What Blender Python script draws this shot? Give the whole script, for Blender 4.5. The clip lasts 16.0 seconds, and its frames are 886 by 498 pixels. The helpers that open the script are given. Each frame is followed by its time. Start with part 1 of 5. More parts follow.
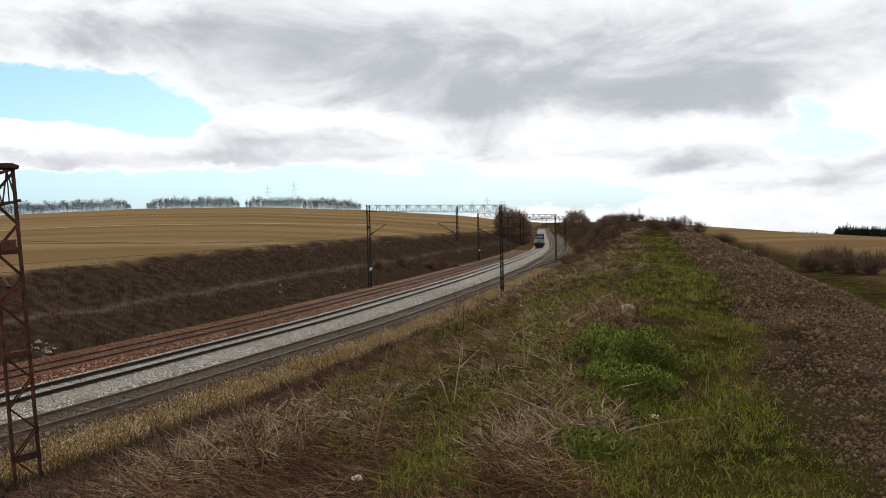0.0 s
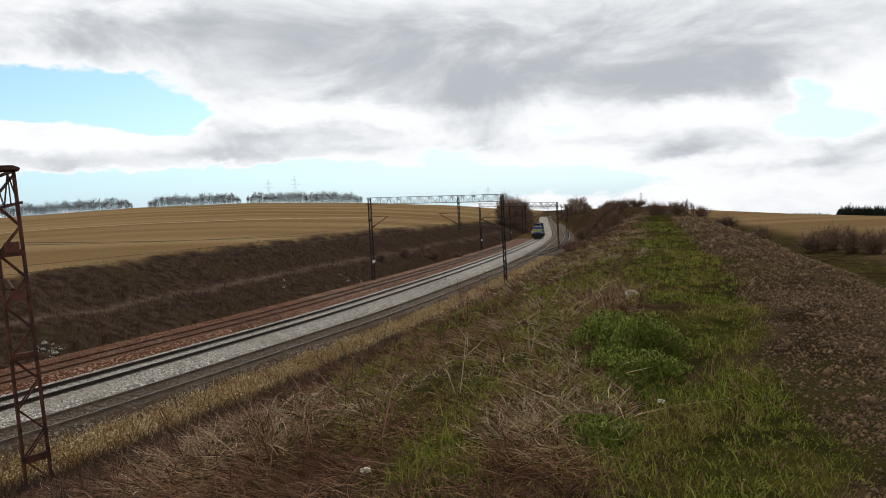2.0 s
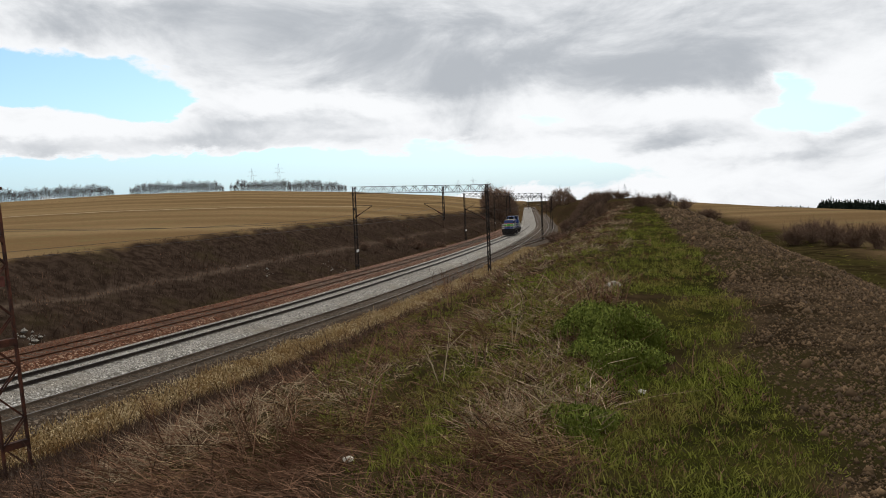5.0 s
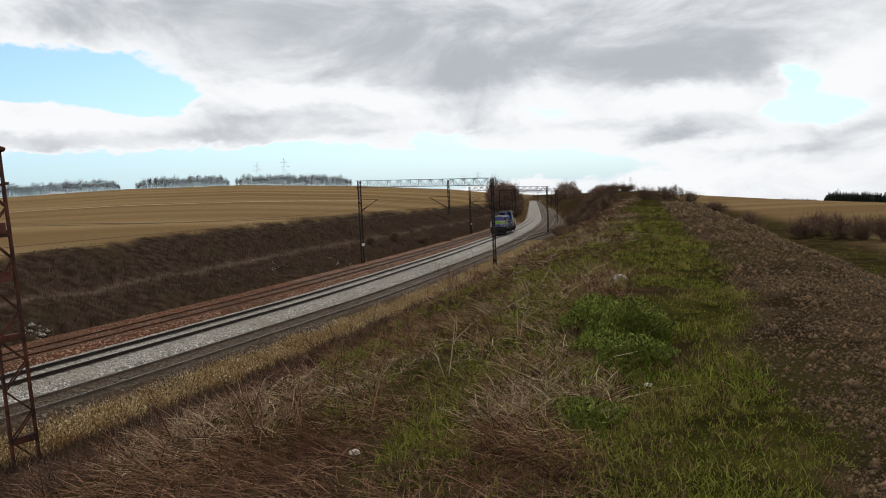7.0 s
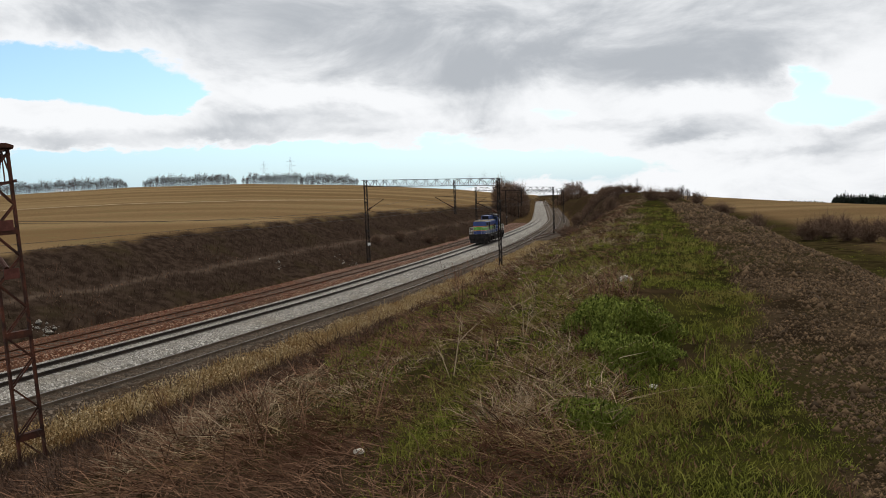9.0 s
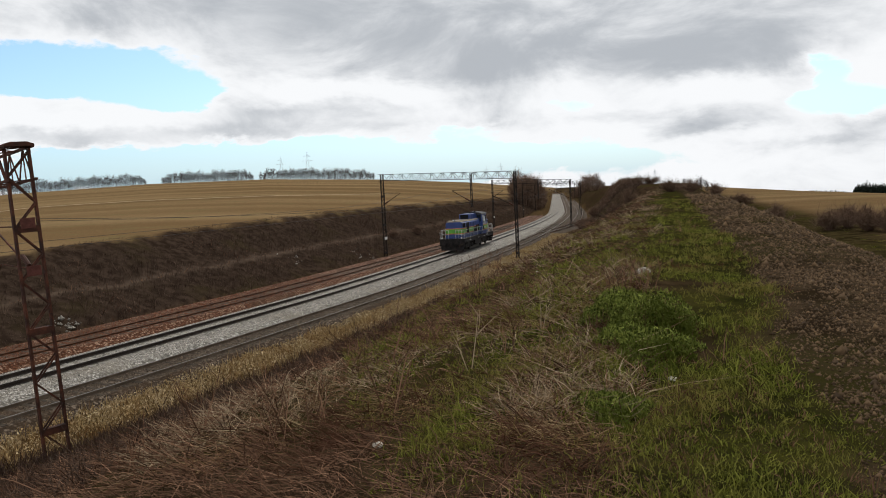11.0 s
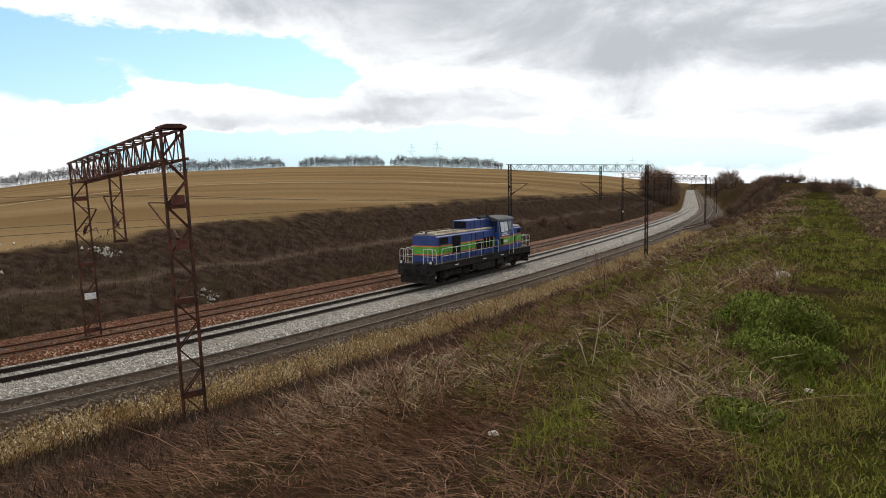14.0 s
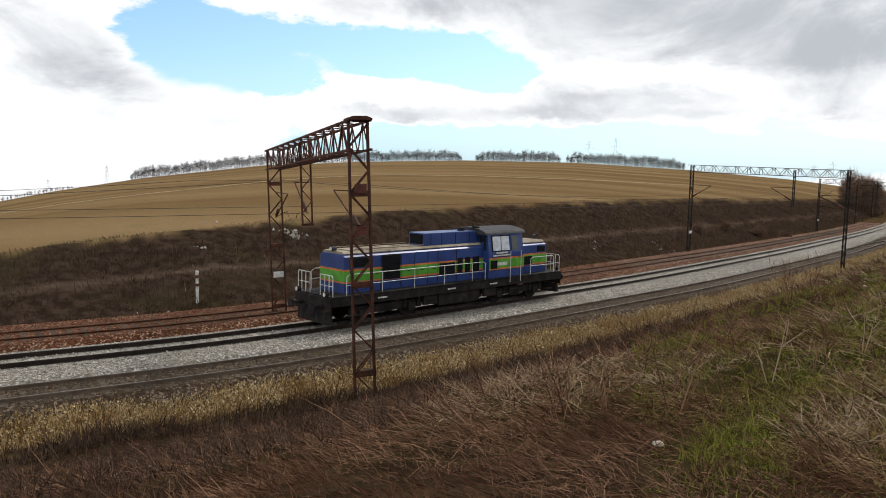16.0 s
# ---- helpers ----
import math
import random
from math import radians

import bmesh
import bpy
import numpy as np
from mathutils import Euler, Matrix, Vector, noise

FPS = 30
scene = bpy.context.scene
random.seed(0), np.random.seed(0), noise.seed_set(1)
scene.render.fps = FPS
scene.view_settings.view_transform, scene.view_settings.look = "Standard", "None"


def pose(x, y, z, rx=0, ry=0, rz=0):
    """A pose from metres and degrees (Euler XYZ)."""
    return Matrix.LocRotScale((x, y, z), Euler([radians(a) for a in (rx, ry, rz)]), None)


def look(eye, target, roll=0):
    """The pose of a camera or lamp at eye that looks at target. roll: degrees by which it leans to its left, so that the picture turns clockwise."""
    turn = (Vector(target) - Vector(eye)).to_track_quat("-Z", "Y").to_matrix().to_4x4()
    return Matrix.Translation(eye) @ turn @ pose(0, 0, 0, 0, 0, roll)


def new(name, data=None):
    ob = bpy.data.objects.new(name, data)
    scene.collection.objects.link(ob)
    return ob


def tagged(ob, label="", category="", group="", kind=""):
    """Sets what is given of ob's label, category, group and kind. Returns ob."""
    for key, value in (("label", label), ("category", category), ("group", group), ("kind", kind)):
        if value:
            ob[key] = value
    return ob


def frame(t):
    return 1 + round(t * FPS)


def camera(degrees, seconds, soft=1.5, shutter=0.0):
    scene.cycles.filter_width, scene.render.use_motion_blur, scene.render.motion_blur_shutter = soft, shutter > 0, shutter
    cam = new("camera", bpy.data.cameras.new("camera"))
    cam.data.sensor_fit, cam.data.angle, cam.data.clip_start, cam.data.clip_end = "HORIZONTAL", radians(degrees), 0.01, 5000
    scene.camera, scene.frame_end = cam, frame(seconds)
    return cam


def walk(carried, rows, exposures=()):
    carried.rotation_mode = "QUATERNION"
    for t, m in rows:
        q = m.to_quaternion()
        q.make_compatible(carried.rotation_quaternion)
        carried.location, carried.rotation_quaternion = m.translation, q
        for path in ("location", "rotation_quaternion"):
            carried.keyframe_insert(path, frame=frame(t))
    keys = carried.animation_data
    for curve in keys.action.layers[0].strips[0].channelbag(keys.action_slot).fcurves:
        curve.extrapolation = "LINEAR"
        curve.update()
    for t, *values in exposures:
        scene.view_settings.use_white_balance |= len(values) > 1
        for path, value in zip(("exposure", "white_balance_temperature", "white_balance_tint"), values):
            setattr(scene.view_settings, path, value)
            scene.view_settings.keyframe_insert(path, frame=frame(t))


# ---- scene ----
cam = camera(60.3, 16.0, soft=0.95)
EYE = (0.0, 0.0, 7.3)
PATH = [(0.0, 0.12, -2.61, 1.33), (0.5, 0.41, -2.71, 2.81), (1.0, 0.38, -3.02, 2.82), (1.5, 0.38, -3.12, 2.79), (2.0, 0.23, -3.30, 2.84),
        (2.5, -0.65, -3.67, 2.86), (3.0, -1.21, -3.96, 2.76), (3.5, -1.36, -4.17, 2.90), (4.0, -1.22, -4.10, 2.58), (6.5, -0.79, -4.38, 2.26),
        (7.0, -0.53, -4.57, 2.49), (7.5, -0.47, -4.61, 2.59), (8.0, -0.35, -4.55, 2.35), (10.5, 0.60, -4.77, 2.48), (11.0, 1.16, -4.99, 2.75),
        (11.5, 1.77, -4.92, 3.20), (12.0, 2.40, -4.79, 3.09), (12.5, 3.33, -4.63, 2.79), (13.0, 4.65, -4.88, 2.57), (13.5, 7.06, -4.75, 2.22),
        (14.0, 10.69, -5.44, 0.92), (14.5, 12.53, -5.33, 0.76), (15.0, 16.28, -5.49, 0.58), (15.5, 19.90, -5.68, -0.07), (16.0, 23.72, -5.79, -1.09)]
walk(cam, [(t, pose(*EYE, 90 + p, r, y)) for t, y, p, r in PATH], exposures=[(0.0, 0.08), (3.5, 0.0), (12.6, -0.03), (13.2, 0.18), (16.0, 0.15)])

# ---- world and sun ----
SUN_AZ, SUN_EL = 12.0, 48.0     # degrees to the right of +y, degrees up


def math_node(nt, op, a, b=None, c=None, clamp=False):
    n = nt.nodes.new("ShaderNodeMath")
    n.operation, n.use_clamp = op, clamp
    for i, v in enumerate((a, b, c)):
        if v is None:
            continue
        if isinstance(v, (int, float)):
            n.inputs[i].default_value = v
        else:
            nt.links.new(v, n.inputs[i])
    return n.outputs[0]


def mix_col(nt, fac, a, b, blend="MIX"):
    n = nt.nodes.new("ShaderNodeMix")
    n.data_type, n.blend_type = "RGBA", blend
    for sock, v in ((n.inputs[0], fac), (n.inputs[6], a), (n.inputs[7], b)):
        if isinstance(v, (int, float)):
            sock.default_value = v
        elif isinstance(v, tuple):
            sock.default_value = (*v[:3], 1)
        else:
            nt.links.new(v, sock)
    return n.outputs[2]


def ramp(nt, fac, lo, hi):
    n = nt.nodes.new("ShaderNodeMapRange")
    n.interpolation_type = "SMOOTHSTEP"
    n.inputs[1].default_value, n.inputs[2].default_value = lo, hi
    nt.links.new(fac, n.inputs[0])
    return n.outputs[0]


def noise_tex(nt, vec, scale, detail=4.0, rough=0.55, dist=0.0):
    n = nt.nodes.new("ShaderNodeTexNoise")
    n.inputs["Scale"].default_value, n.inputs["Detail"].default_value = scale, detail
    n.inputs["Roughness"].default_value, n.inputs["Distortion"].default_value = rough, dist
    if vec is not None:
        nt.links.new(vec, n.inputs["Vector"])
    return n.outputs["Fac"]


def aim(az, el):
    """Unit direction; az degrees to the left of +y."""
    a, e = radians(az), radians(el)
    return (-math.sin(a) * math.cos(e), math.cos(a) * math.cos(e), math.sin(e))


def build_world():
    w = bpy.data.worlds.new("sky")
    scene.world = w
    w.use_nodes = True
    nt = w.node_tree
    nt.nodes.clear()
    out = nt.nodes.new("ShaderNodeOutputWorld")
    bg = nt.nodes.new("ShaderNodeBackground")
    nt.links.new(bg.outputs[0], out.inputs[0])
    sky = nt.nodes.new("ShaderNodeTexSky")
    sky.sky_type, sky.sun_disc = "NISHITA", False
    sky.sun_elevation, sky.sun_rotation = radians(SUN_EL), radians(SUN_AZ)
    tc = nt.nodes.new("ShaderNodeTexCoord")
    d = tc.outputs["Generated"]
    sep = nt.nodes.new("ShaderNodeSeparateXYZ")
    nt.links.new(d, sep.inputs[0])
    # bearing and height of the view in degrees, made ragged by noise
    mp = nt.nodes.new("ShaderNodeMapping")
    mp.inputs["Scale"].default_value = (1.0, 1.0, 2.3)
    mp.inputs["Location"].default_value = (0.35, 0.1, 0.2)
    nt.links.new(d, mp.inputs["Vector"])
    big = noise_tex(nt, mp.outputs[0], 3.6, 9.0, 0.56, 0.25)
    fine = noise_tex(nt, mp.outputs[0], 9.0, 8.0, 0.62, 0.3)
    ragged = noise_tex(nt, mp.outputs[0], 14.0, 6.0, 0.6, 0.0)
    shade = noise_tex(nt, mp.outputs[0], 4.6, 9.0, 0.60, 0.5)
    az = math_node(nt, "DEGREES", math_node(nt, "ARCTAN2", math_node(nt, "MULTIPLY", sep.outputs[0], -1.0), sep.outputs[1]))
    el = math_node(nt, "DEGREES", math_node(nt, "ARCSINE", sep.outputs[2]))
    az = math_node(nt, "ADD", az, math_node(nt, "MULTIPLY_ADD", fine, 9.0, -4.5))
    el = math_node(nt, "ADD", el, math_node(nt, "ADD", math_node(nt, "MULTIPLY_ADD", fine, 2.6, -1.3), math_node(nt, "MULTIPLY_ADD", ragged, 1.8, -0.9)))

    def bank(a, e, wide, tall):
        u = math_node(nt, "MULTIPLY_ADD", az, 1.0 / wide, -a / wide)
        v = math_node(nt, "MULTIPLY_ADD", el, 1.0 / tall, -e / tall)
        r = math_node(nt, "ADD", math_node(nt, "MULTIPLY", u, u), math_node(nt, "MULTIPLY", v, v))
        return math_node(nt, "EXPONENT", math_node(nt, "MULTIPLY", r, -0.75))

    def total(base, rows):
        for a, e, wide, tall, amount in rows:
            base = math_node(nt, "MULTIPLY_ADD", bank(a, e, wide, tall), amount, base)
        return base
    cover = math_node(nt, "ADD", math_node(nt, "MULTIPLY_ADD", big, 0.9, 0.22), math_node(nt, "MULTIPLY_ADD", ragged, 0.34, -0.17))
    cover = total(cover, SKY_GAPS)
    mask = ramp(nt, cover, 0.42, 0.56)
    thin = ramp(nt, cover, 0.45, 0.80)
    # unseen cloud overhead, greyed to cut the skylight on the ground
    overhead = math_node(nt, "MULTIPLY", ramp(nt, sep.outputs[2], 0.26, 0.62), 0.75)
    deep = total(math_node(nt, "ADD", math_node(nt, "MULTIPLY_ADD", shade, 2.1, -0.93), overhead), GREY_BANKS)
    thick = math_node(nt, "MULTIPLY", ramp(nt, deep, 0.0, 0.85), thin, clamp=True)
    blue = mix_col(nt, 1.0, sky.outputs[0], (0.108, 0.133, 0.162), "MULTIPLY")
    haze = ramp(nt, sep.outputs[2], 0.14, -0.02)
    blue = mix_col(nt, math_node(nt, "MULTIPLY", haze, 0.6), blue, (0.50, 0.77, 1.0))
    white = mix_col(nt, thick, (0.965, 0.98, 1.0), (0.48, 0.51, 0.55))
    col = mix_col(nt, mask, blue, white)
    ground = ramp(nt, sep.outputs[2], -0.02, -0.10)
    col = mix_col(nt, ground, col, (0.10, 0.085, 0.06))
    nt.links.new(col, bg.inputs[0])
    bg.inputs[1].default_value = 1.0


# clear gaps and cloud banks: degrees left of +y, degrees up, half width, half height, amount of cloud added
SKY_GAPS = [(-5.0, 1.7, 6.5, 1.2, -0.40), (24.6, 8.4, 5.7, 1.8, -0.55), (20.8, 6.3, 3.5, 1.2, -0.40), (28.8, 7.1, 2.6, 0.6, -0.25), (16.0, 2.8, 12.2, 0.8, -0.45), (8.8, 1.4, 14.0, 1.0, -0.50), (0.4, 1.4, 8.0, 1.1, -0.40), (-1.8, 3.7, 3.0, 0.5, -0.30),
            (-25.9, 4.2, 3.6, 1.2, -0.50), (-25.4, 6.2, 1.8, 1.0, -0.35), (42.1, 8.8, 5.0, 2.4, -0.55), (36.3, 6.2, 2.8, 1.3, -0.40), (33.0, 9.6, 5.0, 1.3, -0.45), (18.5, 6.6, 2.5, 1.1, -0.30), (25.6, 3.5, 4.0, 0.5, -0.35), (10.3, 3.5, 3.5, 0.6, -0.25),
            (49.3, 4.0, 4.8, 0.4, -0.22), (-8.2, 5.2, 1.7, 0.6, -0.30), (-10.0, 1.2, 6.0, 0.6, -0.25), (26.0, 1.6, 7.0, 0.7, -0.40),
            (24.2, 4.9, 9.0, 1.2, 0.40), (29.5, 5.4, 5.0, 1.2, 0.30), (6.5, 6.2, 11.0, 1.5, 0.30), (-14.0, 3.0, 8.7, 1.3, 0.22), (50.5, 7.4, 4.5, 3.6, 0.35), (48.4, 2.0, 7.4, 1.6, 0.35), (8.8, 5.2, 8.0, 1.2, 0.20), (-19.8, 5.7, 4.2, 1.3, 0.20),
            (-5.0, 9.5, 18.0, 3.0, 0.30), (16.0, 13.0, 10.0, 2.4, 0.25), (-30.0, 2.6, 4.0, 0.8, 0.22)]
# grey undersides of the clouds, the same way
GREY_BANKS = [(49.0, 5.6, 6.0, 1.0, 0.40), (38.0, 3.0, 6.0, 0.6, 0.25), (2.0, 3.0, 4.0, 0.5, 0.20), (-29.0, 3.0, 3.0, 0.7, 0.35), (-10.0, 4.2, 4.0, 0.5, 0.25), (-4.1, 8.3, 12.0, 1.8, 0.46), (-17.9, 8.2, 7.8, 2.2, 0.42), (-17.1, 3.4, 3.9, 0.9, 0.40), (10.6, 5.6, 5.7, 0.6, 0.30), (22.4, 4.2, 7.8, 0.6, 0.20), (20.0, 12.8, 10.9, 1.2, 0.30), (33.1, 4.5, 6.5, 0.6, 0.28), (50.7, 3.4, 3.9, 0.6, 0.30),
              (49.5, 8.5, 4.3, 2.6, 0.34), (8.8, 4.3, 6.5, 0.5, 0.20), (-25.0, 1.6, 3.9, 0.5, 0.30), (-11.2, 13.0, 15.0, 3.0, 0.50), (6.0, 10.5, 8.0, 1.6, 0.40), (6.5, 6.9, 9.0, 0.7, -0.40), (-14.0, 2.4, 8.0, 0.6, -0.25), (26.0, 5.5, 7.0, 0.6, -0.35), (-19.8, 5.6, 5.0, 0.9, -0.35)]
build_world()
sun = new("sun", bpy.data.lights.new("sun", "SUN"))
sun.data.energy, sun.data.angle, sun.data.color = 1.9, radians(6), (1.0, 0.93, 0.83)
sun.matrix_world = look(tuple(80 * c for c in aim(-SUN_AZ, SUN_EL)), (0, 0, 0))

# ---- plan: track lines and the lie of the land ----
def spline(pts, step):
    """Points at even steps along a smooth curve through pts, with arc lengths."""
    p = np.array(pts, float)
    q = np.vstack([2 * p[0] - p[1], p, 2 * p[-1] - p[-2]])
    out = []
    for i in range(1, len(q) - 2):
        a, b, c, d = q[i - 1:i + 3]
        ta, tb, tc = [max(np.linalg.norm(v), 1e-6) ** 0.5 for v in (b - a, c - b, d - c)]
        m1 = (b - a) / ta - (c - a) / (ta + tb) + (c - b) / tb
        m2 = (c - b) / tb - (d - b) / (tb + tc) + (d - c) / tc
        m1, m2 = m1 * tb, m2 * tb
        u = np.linspace(0, 1, 60, endpoint=False)[:, None]
        out.append((2 * u**3 - 3 * u**2 + 1) * b + (u**3 - 2 * u**2 + u) * m1 + (-2 * u**3 + 3 * u**2) * c + (u**3 - u**2) * m2)
    line = np.vstack(out + [p[-1:]])
    for _ in range(40):
        line[1:-1] = 0.25 * line[:-2] + 0.5 * line[1:-1] + 0.25 * line[2:]
    s = np.concatenate([[0], np.cumsum(np.linalg.norm(np.diff(line, axis=0), axis=1))])
    g = np.arange(0, s[-1], step)
    return np.stack([np.interp(g, s, line[:, k]) for k in range(2)], 1)


MAIN = spline([(-52, -12), (-43, -3), (-34, 8.2), (-26.3, 19.0), (-21.1, 27.3), (-12.4, 47.6), (-8.7, 58), (-3.6, 76.5), (3.6, 106), (18.2, 174.6), (29.6, 240), (40.4, 320), (53, 420), (88, 700)], 0.3)
_t = np.gradient(MAIN, axis=0)
MAIN_T = _t / np.linalg.norm(_t, axis=1)[:, None]
MAIN_N = np.stack([MAIN_T[:, 1], -MAIN_T[:, 0]], 1)      # to the right, towards the ridge


def z_track(y):
    y = np.asarray(y, float)
    near = -0.021 * 8.0 * np.log1p(np.exp(np.minimum((y - 55) / 8.0, 40)))
    far = -4.3 - 0.004 * (y - 260)
    return np.where(y < 260, near, far)


def offset_line(off):
    off = np.broadcast_to(np.asarray(off, float), (len(MAIN),))
    return MAIN + MAIN_N * off[:, None]


NEAR_OFF = np.interp(MAIN[:, 1], [0, 50, 110, 200, 320], [4.8, 4.9, 5.7, 4.6, 4.4])
RED_OFF = np.interp(MAIN[:, 1], [0, 50, 90, 170], [-4.6, -4.5, -4.3, -4.2])


def track_coords(x, y):
    """Nearest station index on the main track and signed distance from it (right of it positive)."""
    shape = np.shape(x)
    x, y = np.ravel(x), np.ravel(y)
    line, nrm = MAIN[::6], MAIN_N[::6]
    idx = np.empty(len(x), int)
    d = np.empty(len(x))
    for a in range(0, len(x), 20000):
        b = slice(a, a + 20000)
        dx, dy = x[b, None] - line[None, :, 0], y[b, None] - line[None, :, 1]
        r = dx * dx + dy * dy
        i = r.argmin(1)
        k = np.arange(len(i))
        idx[b] = i * 6
        side = np.sign(dx[k, i] * nrm[i, 0] + dy[k, i] * nrm[i, 1])
        d[b] = side * np.sqrt(r[k, i])
    return idx.reshape(shape), d.reshape(shape)


RU = np.array([0.2588, 0.9659])      # along the ridge
RW = np.array([0.9659, -0.2588])     # across it, to the right


def smooth01(v):
    v = np.clip(v, 0, 1)
    return v * v * (3 - 2 * v)


def wave(x, y, size, seed=0.0):
    """Cheap smooth unevenness, about -1 to 1."""
    a = np.sin(x / size + 1.7 * np.sin(y / (size * 1.3) + seed) + seed * 3.1)
    b = np.sin(y / (size * 0.83) + 1.3 * np.sin(x / (size * 1.7) - seed) + seed)
    return 0.5 * (a + b)


AZ = [-60, -32, -24, -17, -9, -5, -1, 6, 14, 22, 30, 37, 45, 50.5, 54, 75]
EL_TOP = [-3.5, -2.4, -1.9, -1.2, -0.9, -0.6, -0.1, 0.46, 0.85, 0.88, 0.62, 0.2, -0.82, -1.76, -2.5, -4.0]
EL_RIM = [-6, -5, -4, -3, -1.3, -1.3, -1.4, -1.6, -2.0, -2.58, -3.18, -3.95, -4.7, -5.35, -5.8, -7.0]
CREST = 800.0      # how far off the field's skyline lies
TOE = 8.0          # foot of the far bank, left of the main track
RIM = 19.5         # its upper edge
FOOT = 4.9         # foot of the near bank, right of the near track


def rim_distance(az):
    """How far off the far bank's upper edge lies at a bearing."""
    r = np.arange(20.0, 420.0, 1.0)
    _, d = track_coords(-np.sin(np.radians(az)) * r, np.cos(np.radians(az)) * r)
    return float(r[np.argmax(d < -RIM)]) if (d < -RIM).any() else 420.0


RIM_AZ = np.arange(-20.0, 76.0, 1.0)
RIM_D = np.array([rim_distance(a) for a in RIM_AZ])


def height(x, y):
    """Ground height, and the weights of its covers: green, path, field, scrub, bench, cess."""
    x, y = np.asarray(x, float), np.asarray(y, float)
    idx, d = track_coords(x, y)
    zt = z_track(MAIN[idx, 1]) - 0.55
    far = np.hypot(x, y)
    az = np.degrees(np.arctan2(-x, y))
    # far bank and the field behind it
    el_t, el_r = np.interp(az, AZ, EL_TOP), np.interp(az, AZ, EL_RIM)
    d_rim = np.interp(az, RIM_AZ, RIM_D)
    span = np.minimum((1 / np.clip(far, 5, CREST) - 1 / CREST) / (1 / d_rim - 1 / CREST), 1.15)
    el = el_t - (el_t - el_r) * span
    z_field = 7.3 + np.minimum(far, CREST) * np.tan(np.radians(el)) - np.maximum(far - CREST, 0) * (0.02 - np.tan(np.radians(el)))
    z_field = np.where(y < -10, np.clip(z_field, 0, 6), z_field)
    u = np.clip((-d - TOE) / (RIM - TOE), 0, 1)
    lift = np.interp(u, [0, 0.05, 0.36, 0.46, 0.93, 1.0], [0, 0.06, 0.37, 0.41, 0.96, 1.0])
    z_left = zt + 0.2 + (z_field - zt - 0.2) * lift
    z_left += 0.16 * wave(x, y, 2.1, 0.7) * np.where((u > 0.04) & (u < 0.97), 1, 0)
    # ridge, near bank, ground beyond the ridge
    s = x * RU[0] + y * RU[1]
    w = x * RW[0] + y * RW[1]
    off = NEAR_OFF[idx]
    z_ridge = 5.7 - 0.004 * np.maximum(s, 0) - 0.010 * np.maximum(s - 60, 0) + 0.05 * wave(x, y, 1.9, 2.0)
    z_ridge = z_ridge + 0.9 * smooth01((s - 95) / 40) * smooth01((w + 9) / 6) * (1 - smooth01((w - 5) / 5))
    foot = off + FOOT + 1.4 * smooth01((MAIN[idx, 1] - 120) / 40)
    reach = np.minimum((d - foot) + np.maximum(-1.2 - w, 0.0), 34 - 26 * smooth01((s - 75) / 50))
    p = np.clip((d - foot) / np.maximum(reach, 1e-3), 0, 1)
    bank = np.interp(p, [0, 0.12, 0.5, 0.85, 1.0], [0, 0.07, 0.46, 0.90, 1.0])
    z_near = zt + (z_ridge - zt) * bank + 0.10 * wave(x, y, 1.3, 1.1) * np.where((p > 0.02) & (p < 0.95), 1, 0)
    z_top = z_ridge - 0.10 * smooth01((w + 0.6) / 1.8) - 2.3 * smooth01((w - 3.4) / 4.5)
    el_right = np.interp(az, [-120, -60, -32, -24, -17, -5], [-3.0, -3.0, -2.4, -1.9, -1.25, -1.0])
    z_out = 7.3 + np.minimum(far, 650) * np.tan(np.radians(el_right)) - np.maximum(far - 650, 0) * 0.05
    z_top = z_top + (z_out - z_top) * smooth01((w - 8) / 60)
    z_right = np.where(w > -1.2, z_top, z_near)
    z = np.where(d < -TOE, z_left, np.where(d < foot, zt, z_right))
    z = np.where((d > foot) & (s > 330), np.minimum(z, np.where(w > 8, z, zt + 4)), z)
    wide_w, w = w, w - 0.5 * smooth01((s - 6) / 8)     # the path bears right along the ridge
    e = 0.5 * wave(x, y, 0.9, 0.3) + 0.35 * wave(x, y, 0.33, 1.9)
    green = smooth01((w + 0.75 + 1.05 * smooth01((y - 3) / 13) + 1.5 * e + 0.5 * wave(x, y, 2.9, 0.9)) / 1.5) * (1 - smooth01((w - 0.75 - 0.3 * e) / 0.5)) * (d > foot)
    green = np.maximum(green, smooth01((w - 3.3) / 1.0) * (d > foot) * 0.45 * (1 - smooth01((w - 9) / 6)))
    moss = np.exp(-((wide_w + 1.45 + 0.25 * e) / 0.45) ** 2) * smooth01((s - 3.2) / 1.5) * (1 - smooth01((s - 17) / 8))
    green = np.maximum(green, 0.85 * moss * (d > foot))
    path = smooth01((w - 0.75 - 0.3 * e) / 0.5) * (1 - smooth01((w - 3.5 - 0.5 * e) / 0.8)) * (d > foot)
    field = np.where(d < 0, smooth01((-d - RIM + 1.0 + 1.2 * e) / 1.5), smooth01((w - 10) / 5) * (d > foot) * 0.9)
    scrub = np.where(d < 0, smooth01((-d - TOE + 0.3) / 0.8) * (1 - field), 0.0)
    bench = np.where(d < 0, 0.8 * np.exp(-((u - 0.42 + 0.045 * e + 0.03 * wave(x, y, 4.3, 1.2)) / 0.045) ** 2), 0.0)
    cess = np.where((d >= -TOE) & (d < foot), 1.0, 0.0)
    return z, dict(green=green, path=path, field=field, scrub=scrub, bench=bench, cess=cess, d=d, w=wide_w, s=s, p=p)


def ground_z(x, y):
    z, _ = height(np.array([x]), np.array([y]))
    return float(z[0])

